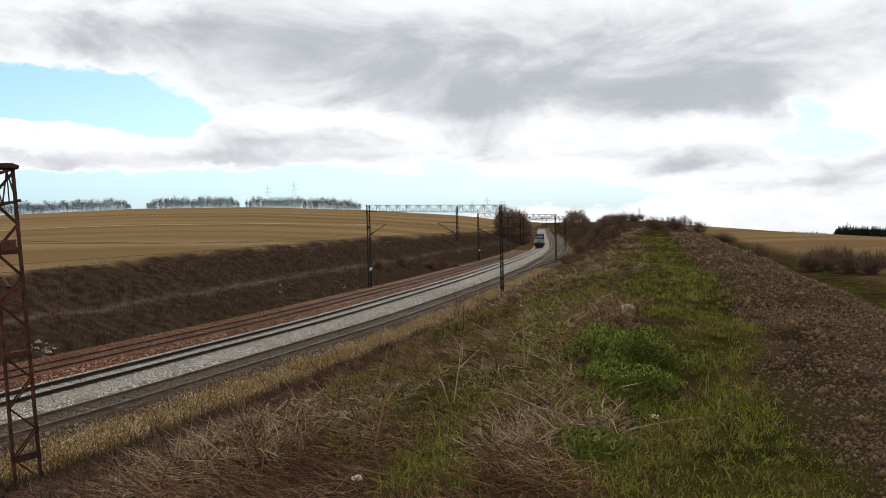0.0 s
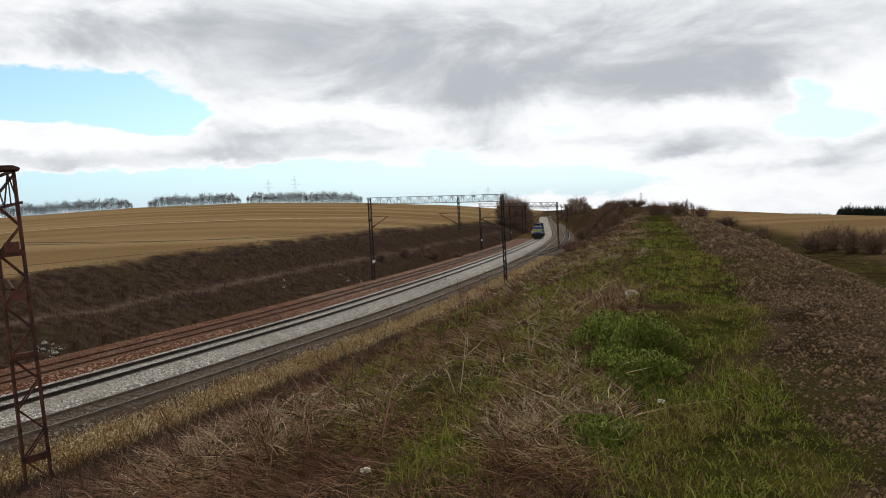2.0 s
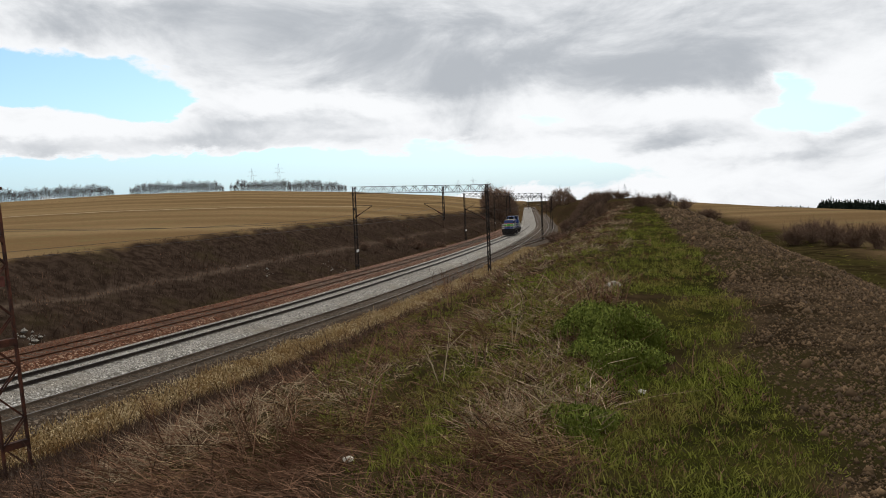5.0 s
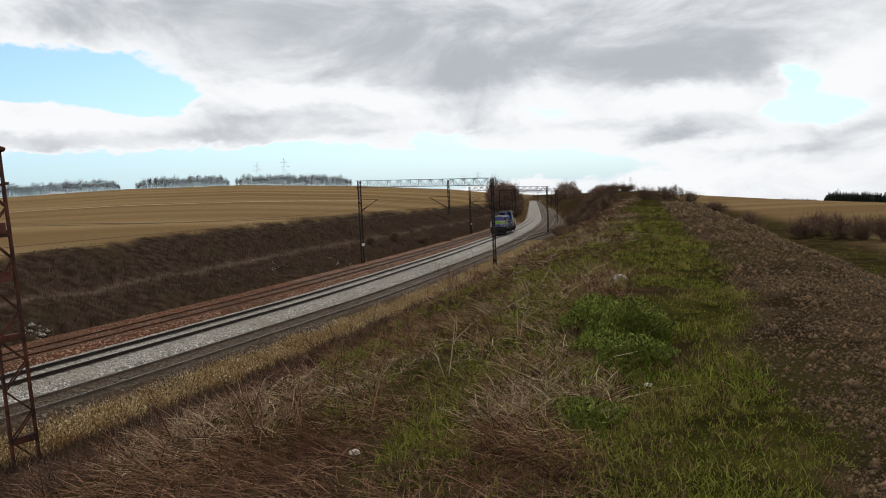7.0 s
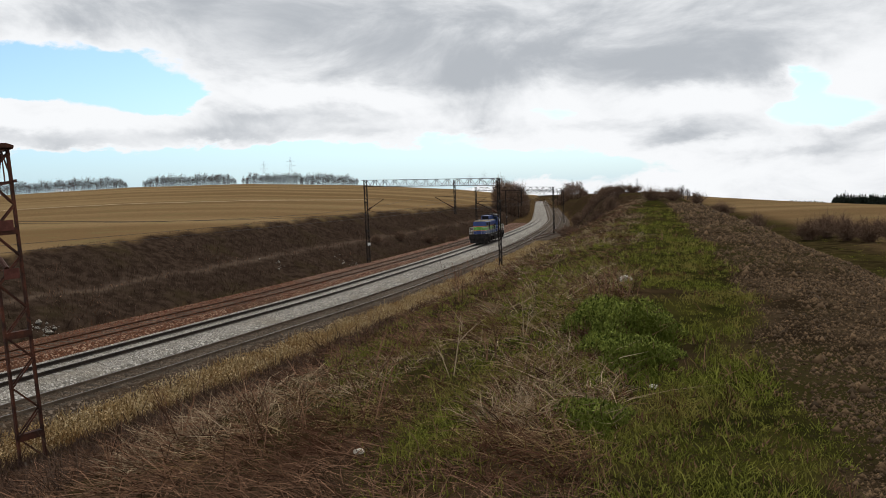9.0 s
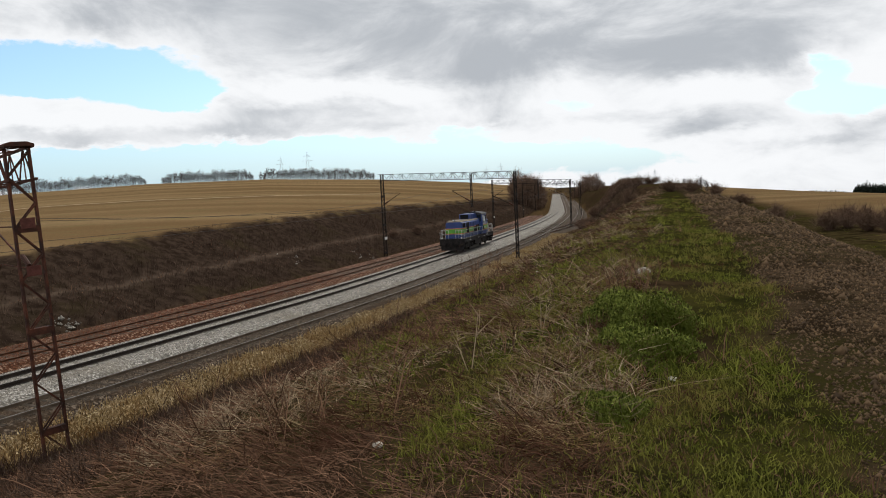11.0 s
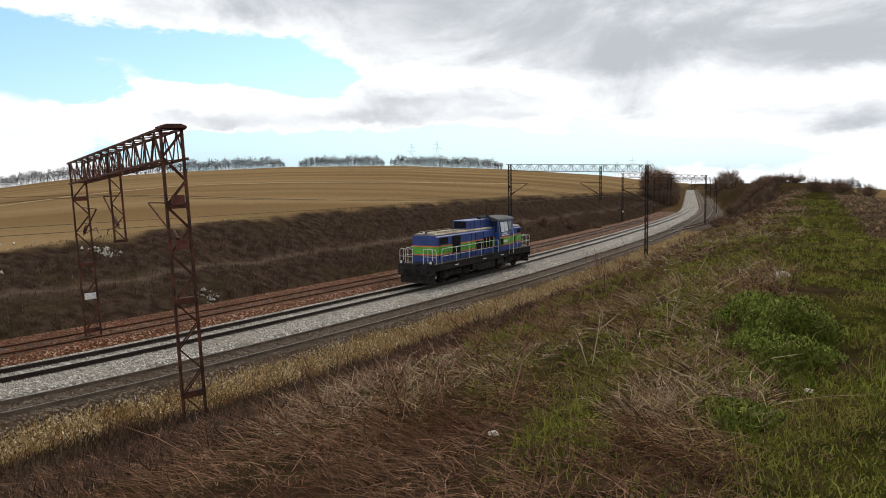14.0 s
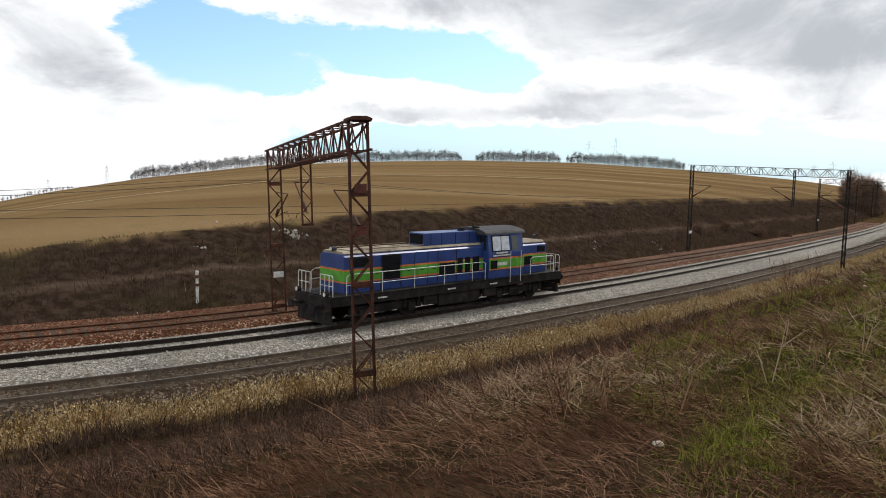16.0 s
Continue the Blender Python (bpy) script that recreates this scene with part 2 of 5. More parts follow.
# ---- materials ----
def surface(name, base, dark=None, light=None, scale=3.0, fine=30.0, rough=0.85, metal=0.0, bump=0.3, bump_dist=0.02, amount=0.6, stain=None, stain_scale=0.6, stain_at=0.55, random_tone=0.0, island=False):
    m = bpy.data.materials.new(name)
    m.use_nodes = True
    nt = m.node_tree
    bsdf = nt.nodes["Principled BSDF"]
    tc = nt.nodes.new("ShaderNodeTexCoord")
    v = tc.outputs["Object"]
    dark = dark or tuple(c * 0.6 for c in base)
    light = light or tuple(min(1, c * 1.35) for c in base)
    a, b = noise_tex(nt, v, scale, 5.0), noise_tex(nt, v, fine, 4.0, 0.65)
    c = mix_col(nt, ramp(nt, a, 0.35, 0.68), dark, light)
    c = mix_col(nt, amount, base, c)
    c = mix_col(nt, math_node(nt, "MULTIPLY", ramp(nt, b, 0.45, 0.75), 0.5), c, tuple(x * 0.55 for x in base))
    if stain:
        c = mix_col(nt, ramp(nt, noise_tex(nt, v, stain_scale, 6.0, 0.65, 0.4), stain_at, stain_at + 0.13), c, stain)
    if random_tone:
        if island:
            r = nt.nodes.new("ShaderNodeNewGeometry").outputs["Random Per Island"]
        else:
            r = nt.nodes.new("ShaderNodeObjectInfo").outputs["Random"]
        k = math_node(nt, "MULTIPLY_ADD", r, 2 * random_tone, 1 - random_tone)
        comb = nt.nodes.new("ShaderNodeCombineColor")
        for i in range(3):
            nt.links.new(k, comb.inputs[i])
        c = mix_col(nt, 1.0, c, comb.outputs[0], "MULTIPLY")
    nt.links.new(c, bsdf.inputs["Base Color"])
    bsdf.inputs["Roughness"].default_value, bsdf.inputs["Metallic"].default_value = rough, metal
    bsdf.inputs["Specular IOR Level"].default_value = 0.5 if rough < 0.65 else 0.12
    if bump:
        bp = nt.nodes.new("ShaderNodeBump")
        bp.inputs["Strength"].default_value, bp.inputs["Distance"].default_value = bump, bump_dist
        nt.links.new(b, bp.inputs["Height"])
        nt.links.new(bp.outputs[0], bsdf.inputs["Normal"])
    return m


def stones(name, cols, size, rough=0.9, bump=0.6, dist=0.03, dirt=None, dirt_scale=0.25):
    """Loose stone: cells of their own tone, with relief."""
    m = bpy.data.materials.new(name)
    m.use_nodes = True
    nt = m.node_tree
    bsdf = nt.nodes["Principled BSDF"]
    v = nt.nodes.new("ShaderNodeTexCoord").outputs["Object"]
    vo = nt.nodes.new("ShaderNodeTexVoronoi")
    vo.inputs["Scale"].default_value = 1.0 / size
    nt.links.new(v, vo.inputs["Vector"])
    sep = nt.nodes.new("ShaderNodeSeparateColor")
    nt.links.new(vo.outputs["Color"], sep.inputs[0])
    c = mix_col(nt, sep.outputs[0], cols[0], cols[1])
    c = mix_col(nt, ramp(nt, sep.outputs[1], 0.6, 0.95), c, cols[2])
    # shade in the gaps between stones, mixed into the colour
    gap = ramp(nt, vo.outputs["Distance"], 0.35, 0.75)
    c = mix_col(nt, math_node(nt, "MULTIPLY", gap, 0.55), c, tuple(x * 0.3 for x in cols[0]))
    if dirt:
        c = mix_col(nt, math_node(nt, "MULTIPLY", ramp(nt, noise_tex(nt, v, dirt_scale, 6, 0.6), 0.45, 0.68), 0.8), c, dirt)
    nt.links.new(c, bsdf.inputs["Base Color"])
    bsdf.inputs["Roughness"].default_value = rough
    bsdf.inputs["Specular IOR Level"].default_value = 0.08
    bp = nt.nodes.new("ShaderNodeBump")
    bp.invert = True
    bp.inputs["Strength"].default_value, bp.inputs["Distance"].default_value = bump, dist
    nt.links.new(vo.outputs["Distance"], bp.inputs["Height"])
    nt.links.new(bp.outputs[0], bsdf.inputs["Normal"])
    return m


def ground_material():
    m = bpy.data.materials.new("ground_cover")
    m.use_nodes = True
    nt = m.node_tree
    bsdf = nt.nodes["Principled BSDF"]
    v = nt.nodes.new("ShaderNodeTexCoord").outputs["Object"]
    za = nt.nodes.new("ShaderNodeAttribute")
    za.attribute_name = "cover_a"
    zb = nt.nodes.new("ShaderNodeAttribute")
    zb.attribute_name = "cover_b"
    sa, sb = nt.nodes.new("ShaderNodeSeparateColor"), nt.nodes.new("ShaderNodeSeparateColor")
    nt.links.new(za.outputs["Color"], sa.inputs[0])
    nt.links.new(zb.outputs["Color"], sb.inputs[0])
    big, mid, fine = noise_tex(nt, v, 0.22, 5), noise_tex(nt, v, 1.4, 6, 0.62), noise_tex(nt, v, 14.0, 5, 0.7)
    dead = mix_col(nt, ramp(nt, mid, 0.35, 0.65), (0.020, 0.012, 0.007), (0.056, 0.035, 0.020))
    dead = mix_col(nt, math_node(nt, "MULTIPLY", ramp(nt, big, 0.46, 0.64), 0.7), dead, (0.036, 0.032, 0.008))
    green = mix_col(nt, ramp(nt, mid, 0.35, 0.65), (0.014, 0.015, 0.003), (0.042, 0.040, 0.008))
    gravel = mix_col(nt, ramp(nt, mid, 0.4, 0.62), (0.020, 0.013, 0.007), (0.060, 0.041, 0.024))
    gravel = mix_col(nt, ramp(nt, big, 0.46, 0.62), gravel, (0.028, 0.025, 0.007))
    # ploughed and stubble strips run along the field
    mp = nt.nodes.new("ShaderNodeMapping")
    mp.inputs["Rotation"].default_value = (0, 0, radians(-12))
    mp.inputs["Scale"].default_value = (0.004, 0.030, 0.02)
    nt.links.new(v, mp.inputs["Vector"])
    strips = noise_tex(nt, mp.outputs[0], 1.0, 2.5, 0.5, 0.3)
    field = mix_col(nt, ramp(nt, strips, 0.36, 0.64), (0.165, 0.104, 0.049), (0.250, 0.170, 0.087))
    field = mix_col(nt, math_node(nt, "MULTIPLY", ramp(nt, mid, 0.5, 0.7), 0.25), field, (0.11, 0.062, 0.024))
    field = mix_col(nt, math_node(nt, "MULTIPLY", ramp(nt, big, 0.52, 0.66), 0.4), field, (0.165, 0.140, 0.062))
    scrub = mix_col(nt, ramp(nt, mid, 0.38, 0.66), (0.022, 0.014, 0.010), (0.058, 0.039, 0.028))
    scrub = mix_col(nt, math_node(nt, "MULTIPLY", ramp(nt, big, 0.5, 0.7), 0.5), scrub, (0.046, 0.035, 0.016))
    bench = mix_col(nt, mid, (0.075, 0.052, 0.038), (0.135, 0.098, 0.072))
    cess = mix_col(nt, ramp(nt, mid, 0.4, 0.65), (0.045, 0.028, 0.014), (0.12, 0.078, 0.034))
    c = mix_col(nt, sa.outputs[0], dead, green)
    c = mix_col(nt, sa.outputs[1], c, gravel)
    c = mix_col(nt, sb.outputs[0], c, scrub)
    c = mix_col(nt, sb.outputs[1], c, bench)
    c = mix_col(nt, sb.outputs[2], c, cess)
    c = mix_col(nt, sa.outputs[2], c, field)
    c = mix_col(nt, math_node(nt, "MULTIPLY", ramp(nt, fine, 0.42, 0.7), 0.5), c, (0.03, 0.022, 0.014))
    nt.links.new(c, bsdf.inputs["Base Color"])
    bsdf.inputs["Roughness"].default_value = 0.95
    bsdf.inputs["Specular IOR Level"].default_value = 0.0
    bp = nt.nodes.new("ShaderNodeBump")
    bp.inputs["Strength"].default_value, bp.inputs["Distance"].default_value = 0.7, 0.10
    nt.links.new(math_node(nt, "ADD", mid, math_node(nt, "MULTIPLY", fine, 0.35)), bp.inputs["Height"])
    nt.links.new(bp.outputs[0], bsdf.inputs["Normal"])
    return m


M_GROUND = ground_material()
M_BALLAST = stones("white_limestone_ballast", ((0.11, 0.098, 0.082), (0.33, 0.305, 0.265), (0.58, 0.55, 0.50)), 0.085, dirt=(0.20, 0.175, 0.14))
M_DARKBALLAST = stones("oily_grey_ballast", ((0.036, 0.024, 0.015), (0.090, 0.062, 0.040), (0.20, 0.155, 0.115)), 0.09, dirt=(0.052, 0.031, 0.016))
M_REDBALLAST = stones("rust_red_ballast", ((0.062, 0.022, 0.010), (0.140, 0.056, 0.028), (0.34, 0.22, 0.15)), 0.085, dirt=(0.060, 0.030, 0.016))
M_RAIL = surface("worn_rail_steel", (0.034, 0.025, 0.020), light=(0.06, 0.042, 0.032), scale=1.5, rough=0.5, metal=0.6)
M_RAILHEAD = surface("worn_rail_head", (0.16, 0.145, 0.13), scale=1.0, fine=12, rough=0.5, metal=0.8, bump=0.0)
M_RUSTRAIL = surface("rusty_rail", (0.075, 0.034, 0.018), light=(0.13, 0.058, 0.03), scale=2.0, rough=0.85)
M_NEARRAIL = surface("dull_brown_rail", (0.19, 0.145, 0.105), light=(0.27, 0.21, 0.155), scale=1.5, rough=0.7, metal=0.3)
M_SLEEPER = surface("weathered_sleeper", (0.062, 0.047, 0.034), light=(0.105, 0.083, 0.062), scale=4, fine=40, rough=0.95, random_tone=0.3)
M_CONCRETE = surface("grey_concrete_sleeper", (0.30, 0.28, 0.25), scale=3, rough=0.95, random_tone=0.15)
M_MAST = surface("rusty_dark_steel", (0.070, 0.032, 0.022), light=(0.17, 0.060, 0.034), dark=(0.030, 0.020, 0.017), scale=2.2, rough=0.8, metal=0.2, stain=(0.17, 0.055, 0.028), stain_scale=1.4, stain_at=0.58)
M_DARKMAST = surface("dark_grey_steel", (0.030, 0.026, 0.024), light=(0.06, 0.045, 0.035), scale=2.0, rough=0.8, metal=0.2)
M_PLATE = surface("white_enamel_plate", (0.70, 0.69, 0.66), scale=5, rough=0.5, bump=0.0)
M_REDPAINT = surface("faded_red_plate", (0.11, 0.040, 0.030), scale=6, rough=0.7)
M_WIRE = surface("dull_copper_wire", (0.05, 0.045, 0.04), rough=0.6, metal=0.5, bump=0.0)
M_INSUL = surface("brown_porcelain", (0.07, 0.03, 0.02), rough=0.66, bump=0.0)
M_BLUE = surface("navy_blue_locomotive_paint", (0.024, 0.056, 0.215), light=(0.034, 0.074, 0.265), dark=(0.015, 0.036, 0.14), scale=1.2, fine=25, rough=0.38, bump=0.06, bump_dist=0.01, stain=(0.030, 0.040, 0.085), stain_scale=0.9, stain_at=0.6)
M_GREEN = surface("bright_green_stripe_paint", (0.100, 0.36, 0.035), scale=1.5, rough=0.4, bump=0.05, stain=(0.10, 0.27, 0.05), stain_scale=1.2, stain_at=0.6)
M_ORANGE = surface("orange_line_paint", (0.62, 0.17, 0.045), scale=1.5, rough=0.4, bump=0.0)
M_ROOF = surface("dusty_tan_hood_roof", (0.32, 0.27, 0.20), light=(0.44, 0.38, 0.29), scale=1.3, rough=0.85, stain=(0.10, 0.085, 0.07), stain_scale=0.8, stain_at=0.56)
M_CABROOF = surface("sooty_cab_roof", (0.060, 0.060, 0.066), scale=2, rough=0.7)
M_BLACK = surface("grimy_black_underframe", (0.020, 0.018, 0.018), light=(0.045, 0.038, 0.034), scale=2.5, rough=0.75, stain=(0.06, 0.045, 0.035), stain_scale=1.4, stain_at=0.6)
M_GRILLE = surface("black_louvre", (0.012, 0.012, 0.014), rough=0.9)
M_RAILWHITE = surface("white_handrail_paint", (0.62, 0.62, 0.58), scale=6, rough=0.5, bump=0.0)
M_GLASSDARK = surface("dark_cab_glass", (0.02, 0.028, 0.035), rough=0.06, bump=0.0)
M_BLIND = surface("pale_window_blind", (0.66, 0.71, 0.76), light=(0.74, 0.79, 0.84), rough=0.25, bump=0.0)
M_LENS = surface("clear_lamp_lens", (0.75, 0.75, 0.72), rough=0.12, bump=0.0)
M_STONE = surface("pale_limestone", (0.50, 0.46, 0.38), scale=8, fine=40, rough=0.9, random_tone=0.2)
M_PALESTONE = surface("pale_crushed_stone", (0.36, 0.33, 0.285), scale=6, rough=0.9, random_tone=0.6, island=True)
M_RUSTSTONE = surface("rusty_crushed_stone", (0.135, 0.050, 0.024), scale=6, rough=0.9, random_tone=0.6, island=True)
M_GREYSTONE = surface("grey_crushed_stone", (0.105, 0.080, 0.058), scale=6, rough=0.9, random_tone=0.6, island=True)
M_PEBBLE = surface("loose_path_stone", (0.105, 0.066, 0.035), scale=6, rough=0.9, random_tone=0.55, island=True)


def blade_material(name, cols):
    m = bpy.data.materials.new(name)
    m.use_nodes = True
    nt = m.node_tree
    bsdf = nt.nodes["Principled BSDF"]
    r = nt.nodes.new("ShaderNodeNewGeometry").outputs["Random Per Island"]
    v = nt.nodes.new("ShaderNodeTexCoord").outputs["Object"]
    c = mix_col(nt, r, cols[0], cols[1])
    c = mix_col(nt, ramp(nt, noise_tex(nt, v, 0.7, 4), 0.42, 0.66), c, cols[2])
    nt.links.new(c, bsdf.inputs["Base Color"])
    bsdf.inputs["Roughness"].default_value = 0.8
    bsdf.inputs["Specular IOR Level"].default_value = 0.03
    return m


M_GREENBLADE = blade_material("green_grass_blades", ((0.046, 0.058, 0.008), (0.300, 0.305, 0.056), (0.230, 0.190, 0.052)))
M_DEADBLADE = blade_material("dead_grass_blades", ((0.028, 0.015, 0.010), (0.335, 0.190, 0.115), (0.090, 0.041, 0.024)))
M_REED = blade_material("straw_yellow_reeds", ((0.12, 0.068, 0.028), (0.60, 0.45, 0.23), (0.22, 0.125, 0.050)))
M_SCRUB = blade_material("dark_scrub_stems", ((0.026, 0.015, 0.011), (0.150, 0.100, 0.070), (0.066, 0.040, 0.029)))
M_LEAF = blade_material("nettle_leaves", ((0.024, 0.038, 0.007), (0.290, 0.325, 0.070), (0.075, 0.090, 0.014)))
M_TWIG = blade_material("bare_brown_twigs", ((0.080, 0.048, 0.034), (0.250, 0.165, 0.112), (0.150, 0.096, 0.066)))
M_FARTWIG = blade_material("grey_distant_twigs", ((0.058, 0.050, 0.048), (0.125, 0.108, 0.102), (0.085, 0.074, 0.070)))
M_CONIFER = blade_material("dark_conifer_needles", ((0.016, 0.024, 0.018), (0.034, 0.045, 0.030), (0.024, 0.030, 0.026)))
M_SEED = blade_material("pale_reed_seed_heads", ((0.28, 0.19, 0.085), (0.74, 0.60, 0.37), (0.40, 0.27, 0.12)))
M_TANBLADE = blade_material("bleached_grass_blades", ((0.130, 0.088, 0.052), (0.56, 0.43, 0.28), (0.300, 0.205, 0.125)))


# ---- mesh helpers ----
class Shape:
    """Collects vertices and faces of one mesh."""

    def __init__(self):
        self.v, self.f, self.n = [], [], 0

    def add(self, v, f):
        self.v.append(np.asarray(v, float).reshape(-1, 3))
        self.f.extend([tuple(int(i) + self.n for i in q) for q in f])
        self.n += len(self.v[-1])
        return self

    def box(self, x0, x1, y0, y1, z0, z1):
        v = [(x, y, z) for z in (z0, z1) for y in (y0, y1) for x in (x0, x1)]
        return self.add(v, [(0, 2, 3, 1), (4, 5, 7, 6), (0, 1, 5, 4), (2, 6, 7, 3), (0, 4, 6, 2), (1, 3, 7, 5)])

    def bar(self, a, b, r, sides=6, r2=None):
        a, b = np.array(a, float), np.array(b, float)
        t = b - a
        t = t / max(np.linalg.norm(t), 1e-9)
        u = np.cross(t, (0, 0, 1) if abs(t[2]) < 0.9 else (1, 0, 0))
        u /= np.linalg.norm(u)
        w = np.cross(t, u)
        k = np.arange(sides) * 2 * math.pi / sides + math.pi / sides
        ring = np.cos(k)[:, None] * u + np.sin(k)[:, None] * w
        r2 = r if r2 is None else r2
        f = [(i, (i + 1) % sides, sides + (i + 1) % sides, sides + i) for i in range(sides)]
        f += [tuple(range(sides - 1, -1, -1)), tuple(range(sides, 2 * sides))]
        return self.add(np.vstack([a + ring * r, b + ring * r2]), f)

    def pipe(self, pts, r, sides=6):
        for a, b in zip(pts[:-1], pts[1:]):
            self.bar(a, b, r, sides)
        return self

    def loft(self, section, stations):
        """section: (u, v) closed outline; stations: list of functions' frames (origin, u axis, v axis)."""
        n = len(section)
        rows = [np.array([np.array(o) + np.array(uu) * s[0] + np.array(vv) * s[1] for s in section]) for o, uu, vv in stations]
        f = []
        for i in range(len(rows) - 1):
            f += [(i * n + j, i * n + (j + 1) % n, (i + 1) * n + (j + 1) % n, (i + 1) * n + j) for j in range(n)]
        f += [tuple(range(n)), tuple(reversed(range((len(rows) - 1) * n, len(rows) * n)))]
        return self.add(np.vstack(rows), f)

    def mesh(self, name, material, smooth=False, bevel=0.0, weld=False):
        me = bpy.data.meshes.new(name)
        me.from_pydata(np.vstack(self.v).tolist(), [], self.f)
        bm = bmesh.new()
        bm.from_mesh(me)
        bmesh.ops.recalc_face_normals(bm, faces=bm.faces)
        if bevel:
            edges = [e for e in bm.edges if len(e.link_faces) == 2 and e.calc_face_angle(0) > 0.5]
            bmesh.ops.bevel(bm, geom=edges, offset=bevel, segments=2, profile=0.6, affect="EDGES", clamp_overlap=True)
        bm.to_mesh(me)
        bm.free()
        me.materials.append(material)
        if smooth:
            me.polygons.foreach_set("use_smooth", [True] * len(me.polygons))
        return me


def part(name, shape, material, parent=None, label="", bevel=0.0, smooth=False):
    """One mesh object, under a thing or a part."""
    ob = new(name, shape.mesh(name, material, smooth, bevel))
    if parent:
        ob.parent = parent
    if label:
        ob["label"] = label
    return ob


def raw_mesh(name, verts, faces, material):
    """A large joined mesh from arrays; faces all of one length."""
    me = bpy.data.meshes.new(name)
    verts, faces = np.asarray(verts, np.float32), np.asarray(faces, np.int32)
    k = faces.shape[1]
    me.vertices.add(len(verts))
    me.vertices.foreach_set("co", verts.ravel())
    me.loops.add(faces.size)
    me.loops.foreach_set("vertex_index", faces.ravel())
    me.polygons.add(len(faces))
    me.polygons.foreach_set("loop_start", np.arange(0, faces.size, k, dtype=np.int32))
    me.update(calc_edges=True)
    me.validate()
    me.materials.append(material)
    return me


# ---- ground ----
def build_ground():
    ang = np.radians(np.concatenate([np.arange(-180, -50, 5.0), np.arange(-50, -34, 0.8), np.arange(-34, 58, 0.3), np.arange(58, 76, 0.8), np.arange(76, 180, 5.0)]))
    rad = [0.0, 0.8]
    while rad[-1] < 120:
        rad.append(rad[-1] + max(0.16, rad[-1] * 0.016))
    while rad[-1] < 4200:
        rad.append(rad[-1] * 1.035)
    rad = np.array(rad)
    na, nr = len(ang), len(rad)
    a, r = np.meshgrid(ang, rad)
    x, y = -np.sin(a) * r, np.cos(a) * r
    z, c = height(x, y)
    v = np.stack([x, y, z], -1).reshape(-1, 3)
    i, j = np.meshgrid(np.arange(nr - 1), np.arange(na), indexing="ij")
    j2 = (j + 1) % na
    f = np.stack([i * na + j, (i + 1) * na + j, (i + 1) * na + j2, i * na + j2], -1).reshape(-1, 4)[:, ::-1]
    me = raw_mesh("ground", v, f, M_GROUND)
    me.polygons.foreach_set("use_smooth", [True] * len(me.polygons))
    for name, keys in (("cover_a", ("green", "path", "field")), ("cover_b", ("scrub", "bench", "cess"))):
        at = me.color_attributes.new(name, "FLOAT_COLOR", "POINT")
        cols = np.ones((len(v), 4), np.float32)
        for k, key in enumerate(keys):
            cols[:, k] = c[key].ravel()
        at.data.foreach_set("color", cols.ravel())
    return tagged(new("ground", me), "rolling brown grassland with a railway cutting and ochre fields", "ground", kind="structure")


ground = build_ground()


# ---- tracks ----
RAIL_SEC = [(-0.075, 0), (0.075, 0), (0.075, 0.012), (0.012, 0.035), (0.012, 0.125), (0.036, 0.135), (0.036, 0.17), (-0.036, 0.17), (-0.036, 0.135), (-0.012, 0.125), (-0.012, 0.035), (-0.075, 0.012)]
HEAD_SEC = [(-0.030, 0.169), (0.030, 0.169), (0.030, 0.174), (-0.030, 0.174)]


def frames_along(off, lo, hi, step):
    """Origins and normals of a line beside the main track between two stations."""
    line = offset_line(off)
    k = np.arange(int(lo / 0.3), int(hi / 0.3), max(1, int(step / 0.3)))
    t = np.gradient(line, axis=0)
    t /= np.linalg.norm(t, axis=1)[:, None]
    return line[k], np.stack([t[k, 1], -t[k, 0]], 1), t[k]


